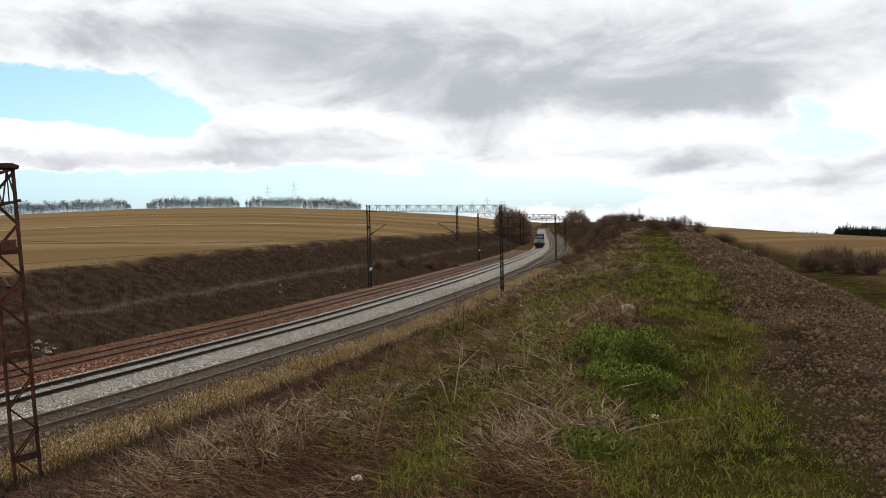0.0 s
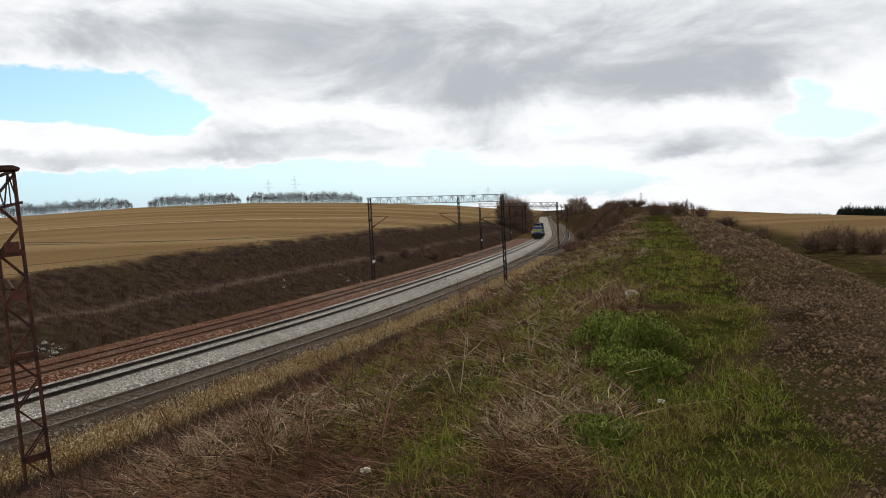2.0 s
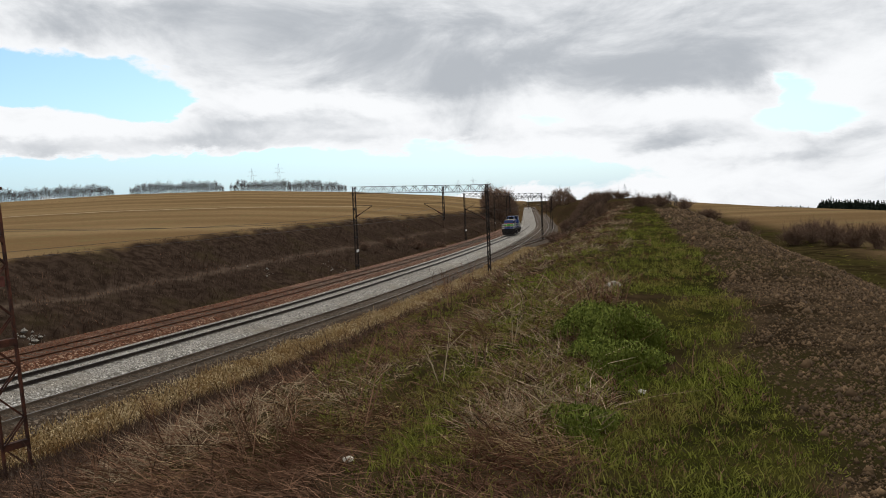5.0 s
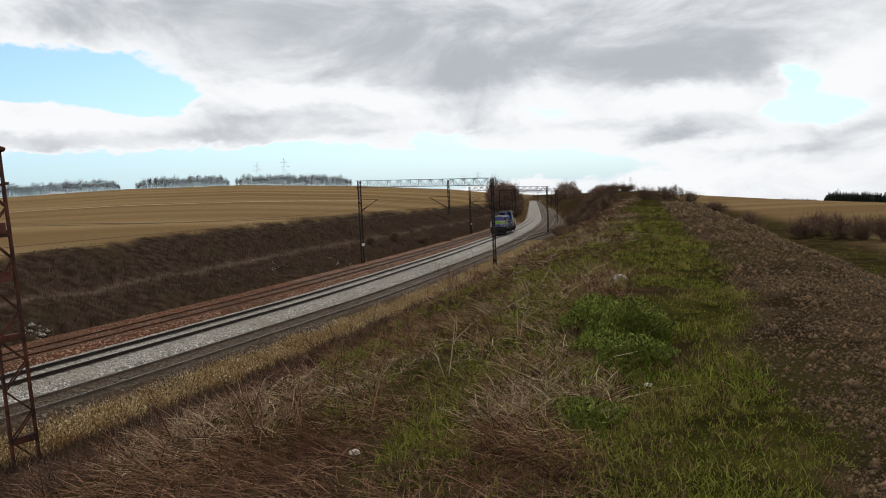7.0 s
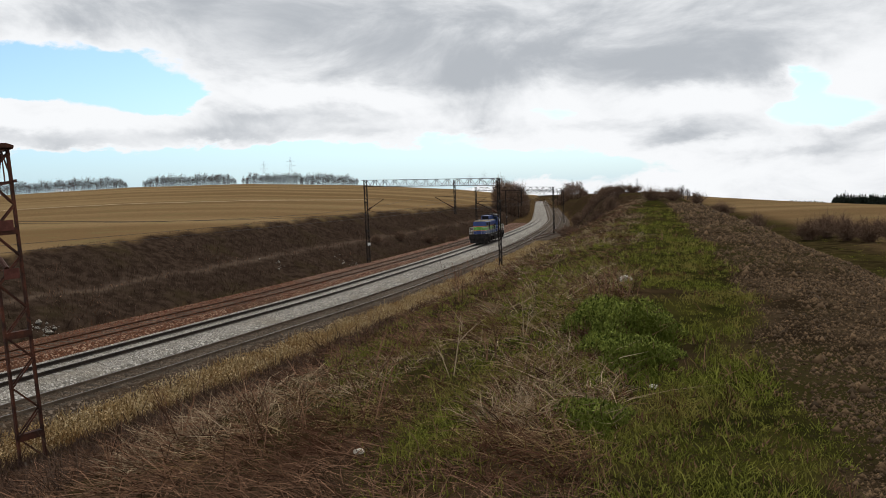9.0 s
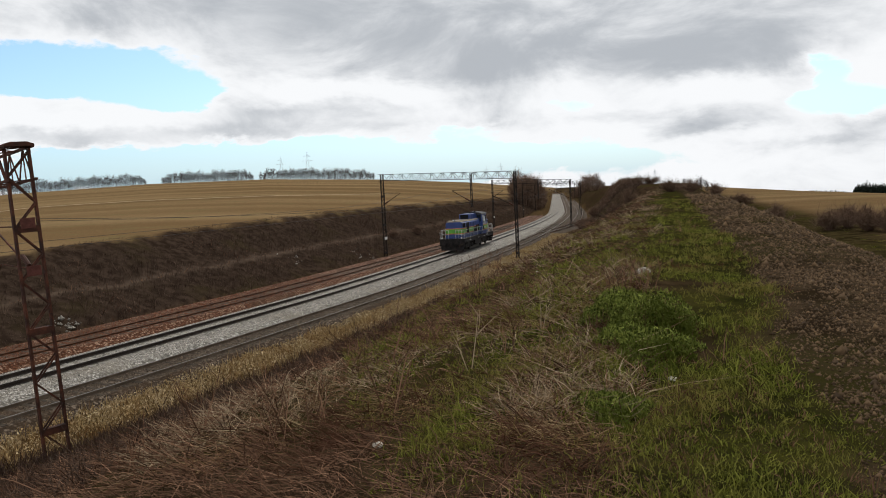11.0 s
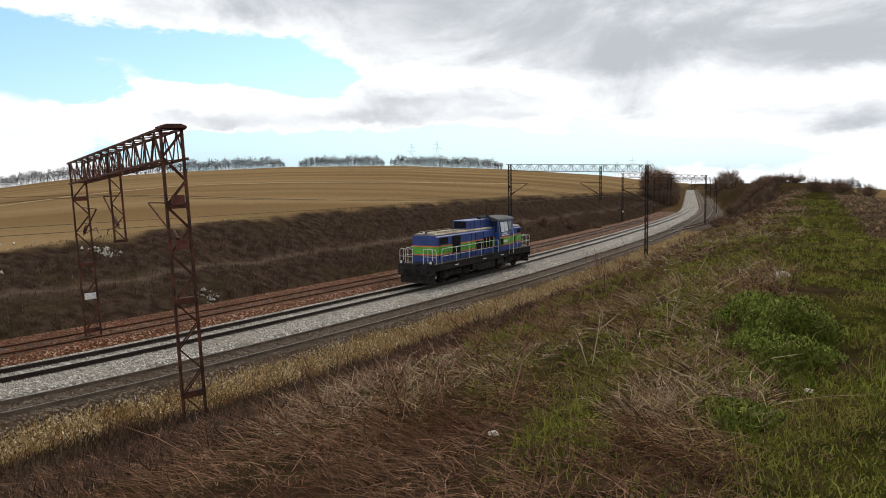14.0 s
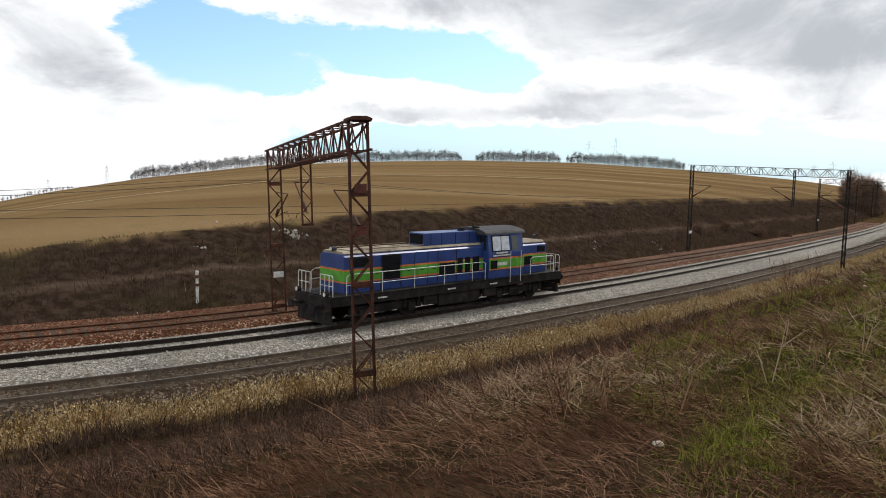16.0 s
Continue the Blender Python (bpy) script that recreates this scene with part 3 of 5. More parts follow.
def build_track(name, off, lo, hi, ballast, rail_mat, head, sleeper_mat, bed_l, bed_r, label, ballast_label, concrete=False, top=-0.205):
    root = tagged(new(name), label, "railway track", "railway tracks", "structure")
    p, n, t = frames_along(off, lo, hi, 1.5)
    zs = z_track(MAIN[:, 1])[np.arange(int(lo / 0.3), int(hi / 0.3), 5)][:len(p)]
    sec = [(-bed_l - 0.75, -0.62), (bed_r + 0.75, -0.62), (bed_r, top), (-bed_l, top)]
    st = [((q[0], q[1], z), (m[0], m[1], 0), (0, 0, 1)) for q, m, z in zip(p, n, zs)]
    part("ballast", Shape().loft(sec, st), ballast, root, ballast_label)
    for side in (-0.7535, 0.7535):
        st = [((q[0] + m[0] * side, q[1] + m[1] * side, z - 0.174), (m[0], m[1], 0), (0, 0, 1)) for q, m, z in zip(p, n, zs)]
        r = part("rail", Shape().loft(RAIL_SEC, st), rail_mat, root)
        if head:
            part("rail_head", Shape().loft(HEAD_SEC, st), M_RAILHEAD, r, "polished running surface")
    low, high = (-0.40, -0.190) if concrete else (-0.36, -0.192)
    sec = [(-0.13, low), (0.13, low), (0.12, high - 0.02), (0.10, high), (-0.10, high), (-0.12, high - 0.02)]
    sl = Shape().loft(sec, [((-1.25, 0, 0), (0, 1, 0), (0, 0, 1)), ((1.25, 0, 0), (0, 1, 0), (0, 0, 1))]).mesh("sleeper", sleeper_mat)
    p, n, t = frames_along(off, lo, min(hi, lo + 180), 0.6)
    zs = z_track(MAIN[:, 1])[np.arange(int(lo / 0.3), int(min(hi, lo + 180) / 0.3), 2)][:len(p)]
    rng = random.Random(hash_seed(name))
    for q, m, z in list(zip(p, n, zs))[:298]:
        s = new("sleeper", sl)
        s.parent = root
        s.location = (q[0], q[1], z + top + 0.205 + rng.uniform(-0.012, 0.004))
        s.rotation_euler = (0, 0, math.atan2(m[1], m[0]) + rng.uniform(-0.012, 0.012))
    return root


def hash_seed(text):
    return sum(ord(c) * (i + 1) for i, c in enumerate(text))


build_track("main_track", 0.0, 12, 640, M_BALLAST, M_RAIL, True, M_CONCRETE, 1.95, 2.75, "main railway track on fresh pale stone ballast", "clean pale crushed stone", True)
build_track("near_track", NEAR_OFF, 12, 640, M_DARKBALLAST, M_NEARRAIL, True, M_SLEEPER, 1.15, 1.35, "older railway track on dark oily ballast", "dark oily crushed stone", top=-0.135)
BRANCH_OFF = NEAR_OFF + 3.4 * smooth01((MAIN[:, 1] - 112) / 45)
build_track("branch_track", BRANCH_OFF, 132, 420, M_DARKBALLAST, M_RUSTRAIL, True, M_SLEEPER, 1.4, 1.4, "side track curving away on dark ballast", "dark crushed stone")
build_track("disused_track", RED_OFF, 12, 250, M_REDBALLAST, M_RUSTRAIL, False, M_SLEEPER, 2.7, 1.55, "disused rusty track in red-brown ballast", "rust-stained red-brown crushed stone", top=-0.09)


def ballast_stones(name, off, lo, hi, o0, o1, top, n, mat, label):
    """Loose angular stones lying on a track bed."""
    g = np.random.default_rng(hash_seed(name))
    line = offset_line(off)
    t = np.gradient(line, axis=0)
    t /= np.linalg.norm(t, axis=1)[:, None]
    st = lo + (hi - lo) * g.uniform(0, 1, n) ** 1.5
    k = (st / 0.3).astype(int)
    o = g.uniform(o0, o1, n)
    o = np.where(np.abs(np.abs(o) - 0.7535) < 0.09, o + 0.2, o)
    p = line[k] + np.stack([t[k, 1], -t[k, 0]], 1) * o[:, None] + t[k] * g.uniform(0, 0.3, n)[:, None]
    z = z_track(MAIN[:, 1])[k] + top
    size = 0.034 * g.lognormal(0, 0.3, n)
    tet = np.array([(1, 0, -0.3), (-0.5, 0.87, -0.3), (-0.5, -0.87, -0.3), (0.1, 0.1, 0.85)])
    a = g.uniform(0, 6.28, n)
    rot = np.stack([np.stack([np.cos(a), -np.sin(a)], 1), np.stack([np.sin(a), np.cos(a)], 1)], 1)
    q = tet[None] * g.uniform(0.6, 1.4, (n, 4, 3)) * size[:, None, None]
    q[:, :, :2] = np.einsum("nij,nkj->nki", rot, q[:, :, :2])
    v = (q + np.column_stack([p, z + size * 0.15])[:, None]).reshape(-1, 3)
    m = np.arange(n)[:, None, None] * 4
    f = (m + np.array([[0, 1, 3], [1, 2, 3], [2, 0, 3], [0, 2, 1]])[None]).reshape(-1, 3)
    return tagged(new(name, raw_mesh(name, v, f, mat)), label, "stones", kind="stuff")


ballast_stones("pale_ballast_stones", 0.0, 14, 110, -1.9, 2.7, -0.205, 36000, M_PALESTONE, "pale angular crushed stones on the main track")
ballast_stones("rusty_ballast_stones", RED_OFF, 14, 90, -2.6, 1.5, -0.09, 21000, M_RUSTSTONE, "rust-red crushed stones on the disused track")
ballast_stones("grey_ballast_stones", NEAR_OFF, 14, 80, -1.1, 1.3, -0.135, 14000, M_GREYSTONE, "grey-brown crushed stones on the older track")


# ---- overhead line gantries ----
def lattice_mast(root, x, z0, z1, mat, wide=0.66, leg=0.075):
    """Two channel legs, one beside the other along the track, laced with flat diagonals."""
    for sy in (-1, 1):
        s = Shape().bar((x - leg, sy * wide / 2, z0), (x - leg, sy * wide * 0.46, z1), leg, 4).bar((x + leg, sy * wide / 2, z0), (x + leg, sy * wide * 0.46, z1), leg, 4)
        part("mast_leg", s, mat, root)
    n = max(6, int((z1 - z0) / 0.78))
    zz = np.linspace(z0 + 0.3, z1 - 0.1, n + 1)
    for i in range(n):
        a = 1 if i % 2 else -1
        k = wide * 0.48
        for dx in (-0.09, 0.09):
            part("lacing_bar", Shape().bar((x + dx, a * k, zz[i]), (x + dx, -a * k, zz[i + 1]), 0.028, 4), mat, root)
        if i % 4 == 1:
            part("batten_plate", Shape().box(x - 0.10, x + 0.10, -k, k, zz[i] - 0.10, zz[i] + 0.10), mat, root)


def truss_beam(root, x0, x1, za, zb, mat, tall=0.85, deep=0.55, chord=0.055):
    """Lattice beam between the mast tops; za and zb are the heights of its upper chord."""
    def top(x):
        return za + (zb - za) * (x - x0) / (x1 - x0)
    for sy in (-1, 1):
        for dz in (0, -tall):
            part("beam_chord", Shape().bar((x0 - 0.3, sy * deep / 2, top(x0 - 0.3) + dz), (x1 + 0.3, sy * deep / 2, top(x1 + 0.3) + dz), chord, 4), mat, root)
    s = Shape()
    n = int((x1 - x0) / 0.62)
    xs = np.linspace(x0, x1, n + 1)
    for i in range(n):
        a, b = (0, -tall) if i % 2 else (-tall, 0)
        for sy in (-1, 1):
            s.bar((xs[i], sy * deep / 2, top(xs[i]) + a), (xs[i + 1], sy * deep / 2, top(xs[i + 1]) + b), 0.026, 4)
            if i % 2:
                s.bar((xs[i], sy * deep / 2, top(xs[i])), (xs[i], sy * deep / 2, top(xs[i]) - tall), 0.022, 4)
        e = 1 if i % 2 else -1
        s.bar((xs[i], e * deep / 2, top(xs[i])), (xs[i + 1], -e * deep / 2, top(xs[i + 1])), 0.024, 4)
        s.bar((xs[i], e * deep / 2, top(xs[i]) - tall), (xs[i + 1], -e * deep / 2, top(xs[i + 1]) - tall), 0.024, 4)
    part("beam_lattice", s, mat, root)


def cantilever(root, x, side, z, mat, contact, reach=2.3):
    """Raking arm with an insulator that holds the wires over a track."""
    tip = x + side * reach
    arm = part("cantilever_arm", Shape().bar((x, 0, z), (tip, 0, z + 1.25), 0.035, 5), mat, root)
    part("insulator", Shape().bar((x + side * 0.25, 0, z + 0.13), (x + side * 0.75, 0, z + 0.41), 0.075, 8), M_INSUL, arm)
    part("tie_rod", Shape().bar((x, 0, z + 1.3), (tip, 0, z + 1.28), 0.022, 5), mat, root)
    part("steady_arm", Shape().pipe([(x + side * 0.3, 0, z + 0.05), (tip - side * 0.3, 0, contact + 0.25), (tip, 0, contact + 0.02)], 0.018, 5), mat, root)


def gantry(foot_r, foot_l, top_r, top_l, mat, drop_at, label, big=False):
    """Portal over the tracks from the right mast to the left mast."""
    foot_r, foot_l = [(f[0], f[1], ground_z(f[0], f[1]) + 0.1) for f in (foot_r, foot_l)]
    a, b = Vector((foot_r[0], foot_r[1], 0)), Vector((foot_l[0], foot_l[1], 0))
    span = (b - a).length
    yaw = math.atan2(b.y - a.y, b.x - a.x)
    root = tagged(new("overhead_line_gantry"), label, "gantry", "overhead line gantries")
    root.matrix_world = Matrix.Translation((a.x, a.y, 0)) @ Matrix.Rotation(yaw, 4, "Z")
    k = 1.0 if big else 0.8
    lattice_mast(root, 0, foot_r[2] - 0.3, top_r, mat, 0.70 * k, 0.046 if big else 0.036)
    lattice_mast(root, span, foot_l[2] - 0.3, top_l, mat, 0.70 * k, 0.046 if big else 0.036)
    for x, z in ((0, foot_r[2]), (span, foot_l[2])):
        part("concrete_footing", Shape().box(x - 0.4, x + 0.4, -0.35, 0.35, z - 0.8, z - 0.12), M_SLEEPER, root, "", 0.03)
    truss_beam(root, 0, span, top_r, top_l, mat, 0.95 if big else 0.72, 0.70 * k, 0.055 if big else 0.036)
    mid = top_r + (top_l - top_r) * drop_at
    xd = span * drop_at
    lattice_mast_drop(root, xd, mid - 0.1, mid - 3.6, mat, 0.42 * k)
    base = min(foot_r[2], foot_l[2])
    cantilever(root, xd, 1, mid - 3.1, mat, base + 5.6)
    cantilever(root, span, -1, top_l - 3.4, mat, base + 5.6, 3.3 if big else 2.3)
    cantilever(root, 0, 1, top_r - 3.6, mat, base + 5.6, 3.3 if big else 2.6)
    part("number_plate", Shape().box(span - 0.16, span - 0.13, -0.26, 0.26, foot_l[2] + 2.3, foot_l[2] + 2.6), M_PLATE, root, "small white enamel plate")
    if big:
        part("warning_plate", Shape().box(-0.16, -0.13, -0.20, 0.20, top_r - 3.75, top_r - 3.45), M_REDPAINT, root, "faded red plate")
        part("warning_plate", Shape().box(-0.16, -0.13, -0.20, 0.20, top_r - 2.35, top_r - 2.05), M_REDPAINT, root, "faded red plate")
        cap = Shape().loft([(-0.40, 0.0), (0.40, 0.0), (0.40, 0.07), (0.22, 0.14), (-0.22, 0.14), (-0.40, 0.07)], [((-0.35, 0, top_r), (0, 1, 0), (0, 0, 1)), ((0.3, 0, top_r), (0, 1, 0), (0, 0, 1))])
        part("mast_cap", cap, mat, root, "", 0.02)
    return root


def lattice_mast_drop(root, x, z1, z0, mat, w):
    s = Shape()
    for sy in (-1, 1):
        s.bar((x, sy * w / 2, z0), (x, sy * w / 2, z1), 0.05, 4)
    n = 7
    zz = np.linspace(z0, z1, n + 1)
    for i in range(n):
        a = 1 if i % 2 else -1
        s.bar((x, a * w / 2, zz[i]), (x, -a * w / 2, zz[i + 1]), 0.026, 4)
    s.box(x - 0.06, x + 0.06, -w / 2 - 0.05, w / 2 + 0.05, z0 - 0.05, z0 + 0.05)
    part("drop_post", s, mat, root)


def station(y):
    return int(np.argmin(np.abs(MAIN[:, 1] - y)))


first = gantry((-12.45, 22.1, 0.1), (-23.5, 32.6, 0.4), 8.9, 8.35, M_MAST, 0.52, "rusty brown lattice steel gantry with a truss beam over the tracks", True)
first.matrix_world = Matrix.Translation((-12.6, 22.0, 0)) @ Matrix.Rotation(radians(-2.0), 4, Vector(aim(30, 0))) @ Matrix.Translation((12.6, -22.0, 0)) @ first.matrix_world   # it leans a little
gantry((5.7, 77.5, 0.5), (-8.5, 85.0, 0.1), 8.1, 8.5, M_DARKMAST, 0.31, "dark lattice steel gantry with a truss beam over the tracks")
gantry((20.8, 143.5, -1.9), (6.6, 151.0, -1.6), 6.75, 7.3, M_DARKMAST, 0.40, "dark lattice steel gantry standing in the cutting")
for yy in (212, 280, 350):
    i = station(yy)
    p, n = MAIN[i], MAIN_N[i]
    z = float(z_track(yy))
    gantry((*(p + n * 8.4), z), (*(p - n * 7.5), z), z + 9.2, z + 9.3, M_DARKMAST, 0.40, "dark lattice steel gantry standing in the cutting")


# ---- overhead wires ----
def build_wire(off, height_over, sag, name, label):
    line = offset_line(off)
    k = np.arange(40, len(line) - 300, 12)
    supports = np.array([station(y) for y in (-30, 27, 80, 147, 212, 280, 350, 420, 500)])
    pts = []
    for i in k:
        j = np.clip(np.searchsorted(supports, i), 1, len(supports) - 1)
        u = np.clip((i - supports[j - 1]) / max(supports[j] - supports[j - 1], 1), 0, 1)
        pts.append((line[i, 0], line[i, 1], float(z_track(MAIN[i, 1])) + height_over - sag * 4 * u * (1 - u)))
    s = Shape()
    for a, b in zip(pts[:-1], pts[1:]):
        s.bar(a, b, 0.011, 4)
    tagged(part(name, s, M_WIRE), label, "wire", "overhead wires")


for off in (0.0, NEAR_OFF):
    build_wire(off, 5.6, 0.05, "contact_wire", "thin dark contact wire hung over the track")
    build_wire(off, 6.9, 1.0, "catenary_wire", "thin sagging carrier wire hung over the track")


# ---- plants: thin ribbons ----
rng = np.random.default_rng(7)


def ribbons(base, d, width, bend):
    """Bent tapering blades from base along d (with length), bending by the vector bend at the tip."""
    n = len(base)
    side = np.cross(d, rng.normal(size=(n, 3)))
    side /= np.maximum(np.linalg.norm(side, axis=1), 1e-9)[:, None]
    side *= width[:, None] * 0.5
    mid = base + d * 0.55 + bend * 0.3
    tip = base + d + bend
    v = np.stack([base - side, base + side, mid - side * 0.75, mid + side * 0.75, tip], 1).reshape(-1, 3)
    k = np.arange(n)[:, None] * 5
    f = np.stack([k + np.array([0, 1, 2]), k + np.array([1, 3, 2]), k + np.array([2, 3, 4])], 1).reshape(-1, 3)
    return v, f


def join(parts):
    vs, fs, n = [], [], 0
    for v, f in parts:
        vs.append(v)
        fs.append(f + n)
        n += len(v)
    return np.vstack(vs), np.vstack(fs)


def lean(n, tilt, yaw=None, spread=math.pi):
    a = rng.uniform(-math.pi, math.pi, n) if yaw is None else yaw + rng.normal(0, spread, n)
    t = np.abs(rng.normal(0, tilt, n)) if tilt < 1.12 else np.clip(rng.normal(tilt, 0.3, n), 0.2, 1.62)
    return np.stack([np.sin(t) * np.cos(a), np.sin(t) * np.sin(a), np.cos(t)], 1)


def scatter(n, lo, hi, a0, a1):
    """Points thinning out with distance from the camera, which stands over the origin."""
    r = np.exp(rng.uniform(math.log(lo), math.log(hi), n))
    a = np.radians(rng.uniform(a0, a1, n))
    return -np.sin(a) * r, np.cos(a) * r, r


def grass(name, n, lo, hi, a0, a1, keep, mat, tall, tilt, wide, label, clump=0.0, yaw=None):
    x, y, r = scatter(n, lo, hi, a0, a1)
    if clump:
        m = n // 14
        pick = rng.integers(0, m, n)
        spread = clump * (0.5 + r[pick] * 0.03)
        x, y, r = x[pick] + rng.normal(0, 1, n) * spread, y[pick] + rng.normal(0, 1, n) * spread, r[pick]
    comb = None if yaw is None else np.full(n, yaw)
    if clump:
        comb = (rng.uniform(-math.pi, math.pi, m) if yaw is None else yaw + rng.normal(0, 0.8, m))[pick]
    z, c = height(x, y)
    ok = keep(c, x, y)
    x, y, z, r = x[ok], y[ok], z[ok], r[ok]
    comb = None if comb is None else comb[ok]
    n = len(x)
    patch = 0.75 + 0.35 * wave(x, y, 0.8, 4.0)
    # r is the distance from the camera: farther blades are longer and wider
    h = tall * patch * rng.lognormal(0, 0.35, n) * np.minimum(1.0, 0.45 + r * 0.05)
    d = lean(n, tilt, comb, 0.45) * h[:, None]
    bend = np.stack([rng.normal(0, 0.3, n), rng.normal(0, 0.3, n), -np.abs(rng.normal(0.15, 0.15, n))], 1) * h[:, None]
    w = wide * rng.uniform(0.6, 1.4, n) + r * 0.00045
    v, f = ribbons(np.stack([x, y, z - 0.02], 1), d, w, bend)
    return tagged(new(name, raw_mesh(name, v, f, mat)), label, "grass", kind="stuff")


def is_green(c, x, y):
    return (c["green"] > rng.uniform(0.15, 0.8, len(x))) & (c["w"] < 3)


def is_bank(c, x, y):
    return (c["p"] > 0.03) & (c["cess"] < 0.5) & (c["w"] < -0.2) & (c["d"] > 0) & (c["green"] < rng.uniform(0.25, 0.95, len(x)))


def is_bank_bare(c, x, y):
    return is_bank(c, x, y) & (wave(x, y, 1.7, 0.4) > -0.15)


def is_edge(c, x, y):
    return (c["w"] > 0.4) & (c["w"] < 14) & (c["path"] < rng.uniform(0.0, 0.9, len(x))) & (c["d"] > 0)


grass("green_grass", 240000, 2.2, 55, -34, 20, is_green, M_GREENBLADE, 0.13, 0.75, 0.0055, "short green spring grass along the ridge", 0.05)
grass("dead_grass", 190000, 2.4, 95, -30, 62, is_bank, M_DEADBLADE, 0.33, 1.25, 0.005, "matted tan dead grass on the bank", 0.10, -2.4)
grass("dead_grass_tufts", 60000, 3.0, 95, -25, 62, is_bank_bare, M_DEADBLADE, 0.40, 1.15, 0.0045, "taller tufts of dry dead grass on the bank", 0.06)
grass("bank_green_grass", 150000, 2.6, 36, -25, 20, lambda c, x, y: is_bank(c, x, y) & (wave(x, y, 1.6, 2.2) > rng.uniform(-0.9, 0.2, len(x))) & (c["p"] > 0.45) & (x > -0.16 * y), M_GREENBLADE, 0.14, 0.7, 0.005, "mossy green grass patches on the bank", 0.05)
grass("bleached_grass", 120000, 2.6, 110, -22, 30, lambda c, x, y: is_bank(c, x, y) & (wave(x, y, 2.2, 3.4) > -0.25) & (c["p"] > 0.12) & ((y > 8 + 2 * wave(x, y, 1.5, 0.6)) | ((x > 0.02 * y) & (wave(x, y, 1.1, 2.0) > -0.3))) & (x > -0.45 * y), M_TANBLADE, 0.32, 1.15, 0.0045, "bleached pale grass along the upper bank", 0.09)
grass("dark_weed_stems", 75000, 3.0, 80, -25, 62, lambda c, x, y: is_bank(c, x, y) & (c["p"] < 0.8), M_SCRUB, 0.38, 0.6, 0.006, "dark dead weed stems on the bank", 0.16)
grass("far_bank_scrub", 60000, 60, 210, -15, -3, lambda c, x, y: is_bank(c, x, y) & (c["w"] < -4), M_SCRUB, 0.55, 0.6, 0.012, "purple-brown dead scrub on the cutting's side", 0.2)
grass("withered_grass", 34000, 2.2, 60, -34, 15, lambda c, x, y: (c["green"] > 0.3) & (c["w"] < 3) & (wave(x, y, 0.7, 1.3) > -0.1), M_DEADBLADE, 0.17, 0.9, 0.005, "withered tan blades among the green grass", 0.05)
grass("path_edge_grass", 40000, 2.4, 60, -34, -8, is_edge, M_GREENBLADE, 0.09, 0.8, 0.0055, "thin green grass beside the gravel path", 0.05)


def build_strip(name, lo, hi, o0, o1, n, mat, tall, tilt, wide, label, lift=0.0):
    """A band of plants that follows the near track."""
    s = lo + (hi - lo) * rng.uniform(0, 1, n) ** 1.25
    k = (s / 0.3).astype(int)
    o = NEAR_OFF[k] + rng.uniform(o0, o1, n) + 0.25 * wave(s, s, 1.4, 0.2)
    p = MAIN[k] + MAIN_N[k] * o[:, None] + MAIN_T[k] * rng.uniform(-0.3, 0.3, n)[:, None]
    z, c = height(p[:, 0], p[:, 1])
    r = np.hypot(p[:, 0], p[:, 1])
    h = tall * rng.lognormal(0, 0.3, n) * (0.8 + 0.35 * wave(p[:, 0], p[:, 1], 1.1, 3.0))
    d = lean(n, tilt) * h[:, None]
    bend = rng.normal(0, 0.2, (n, 3)) * h[:, None]
    v, f = ribbons(np.column_stack([p, z - 0.02 + lift * rng.uniform(0.4, 1.3, n)]), d, wide * rng.uniform(0.6, 1.5, n) + r * 0.0003, bend)
    return tagged(new(name, raw_mesh(name, v, f, mat)), label, "plants", kind="stuff")


build_strip("yellow_reeds", 16, 150, 1.6, 4.4, 66000, M_REED, 0.36, 0.6, 0.026, "straw-yellow dead reeds beside the track")
build_strip("reed_seed_heads", 16, 150, 1.7, 4.3, 50000, M_SEED, 0.085, 0.9, 0.04, "pale fluffy seed heads of the dead reeds", 0.30)
build_strip("dark_ditch_weeds", 16, 150, 4.2, 6.1, 26000, M_SCRUB, 0.45, 0.6, 0.02, "dark dead weeds in the ditch beside the reeds")


def far_scrub(name, n, mat, tall, wide, label, keep):
    s = 10 + 410 * rng.uniform(0, 1, n) ** 1.3
    k = (s / 0.3).astype(int)
    o = rng.uniform(TOE - 0.2, RIM + 0.8, n)
    p = MAIN[k] - MAIN_N[k] * o[:, None]
    z, c = height(p[:, 0], p[:, 1])
    ok = keep(c, p[:, 0], p[:, 1])
    p, z = p[ok], z[ok]
    n = len(p)
    h = tall * rng.lognormal(0, 0.4, n) * np.maximum(0.35, 0.8 + 0.6 * wave(p[:, 0], p[:, 1], 2.6, 5.0)) * np.where(o[ok] > RIM - 2.5, 0.35, 1.0)
    d = lean(n, 0.6) * h[:, None]
    v, f = ribbons(np.column_stack([p, z - 0.03]), d, wide * rng.uniform(0.6, 1.5, n), rng.normal(0, 0.25, (n, 3)) * h[:, None])
    return tagged(new(name, raw_mesh(name, v, f, mat)), label, "plants", kind="stuff")


far_scrub("dark_bank_scrub", 98000, M_SCRUB, 0.34, 0.028, "dark brown dead scrub covering the far bank", lambda c, x, y: c["bench"] < rng.uniform(0.1, 0.9, len(x)))
far_scrub("pale_bank_grass", 30000, M_DEADBLADE, 0.26, 0.03, "pale dead grass streaks on the far bank", lambda c, x, y: (c["bench"] > 0.2) | (wave(x, y, 3.3, 1.0) > 0.55) | (c["field"] > 0.2))


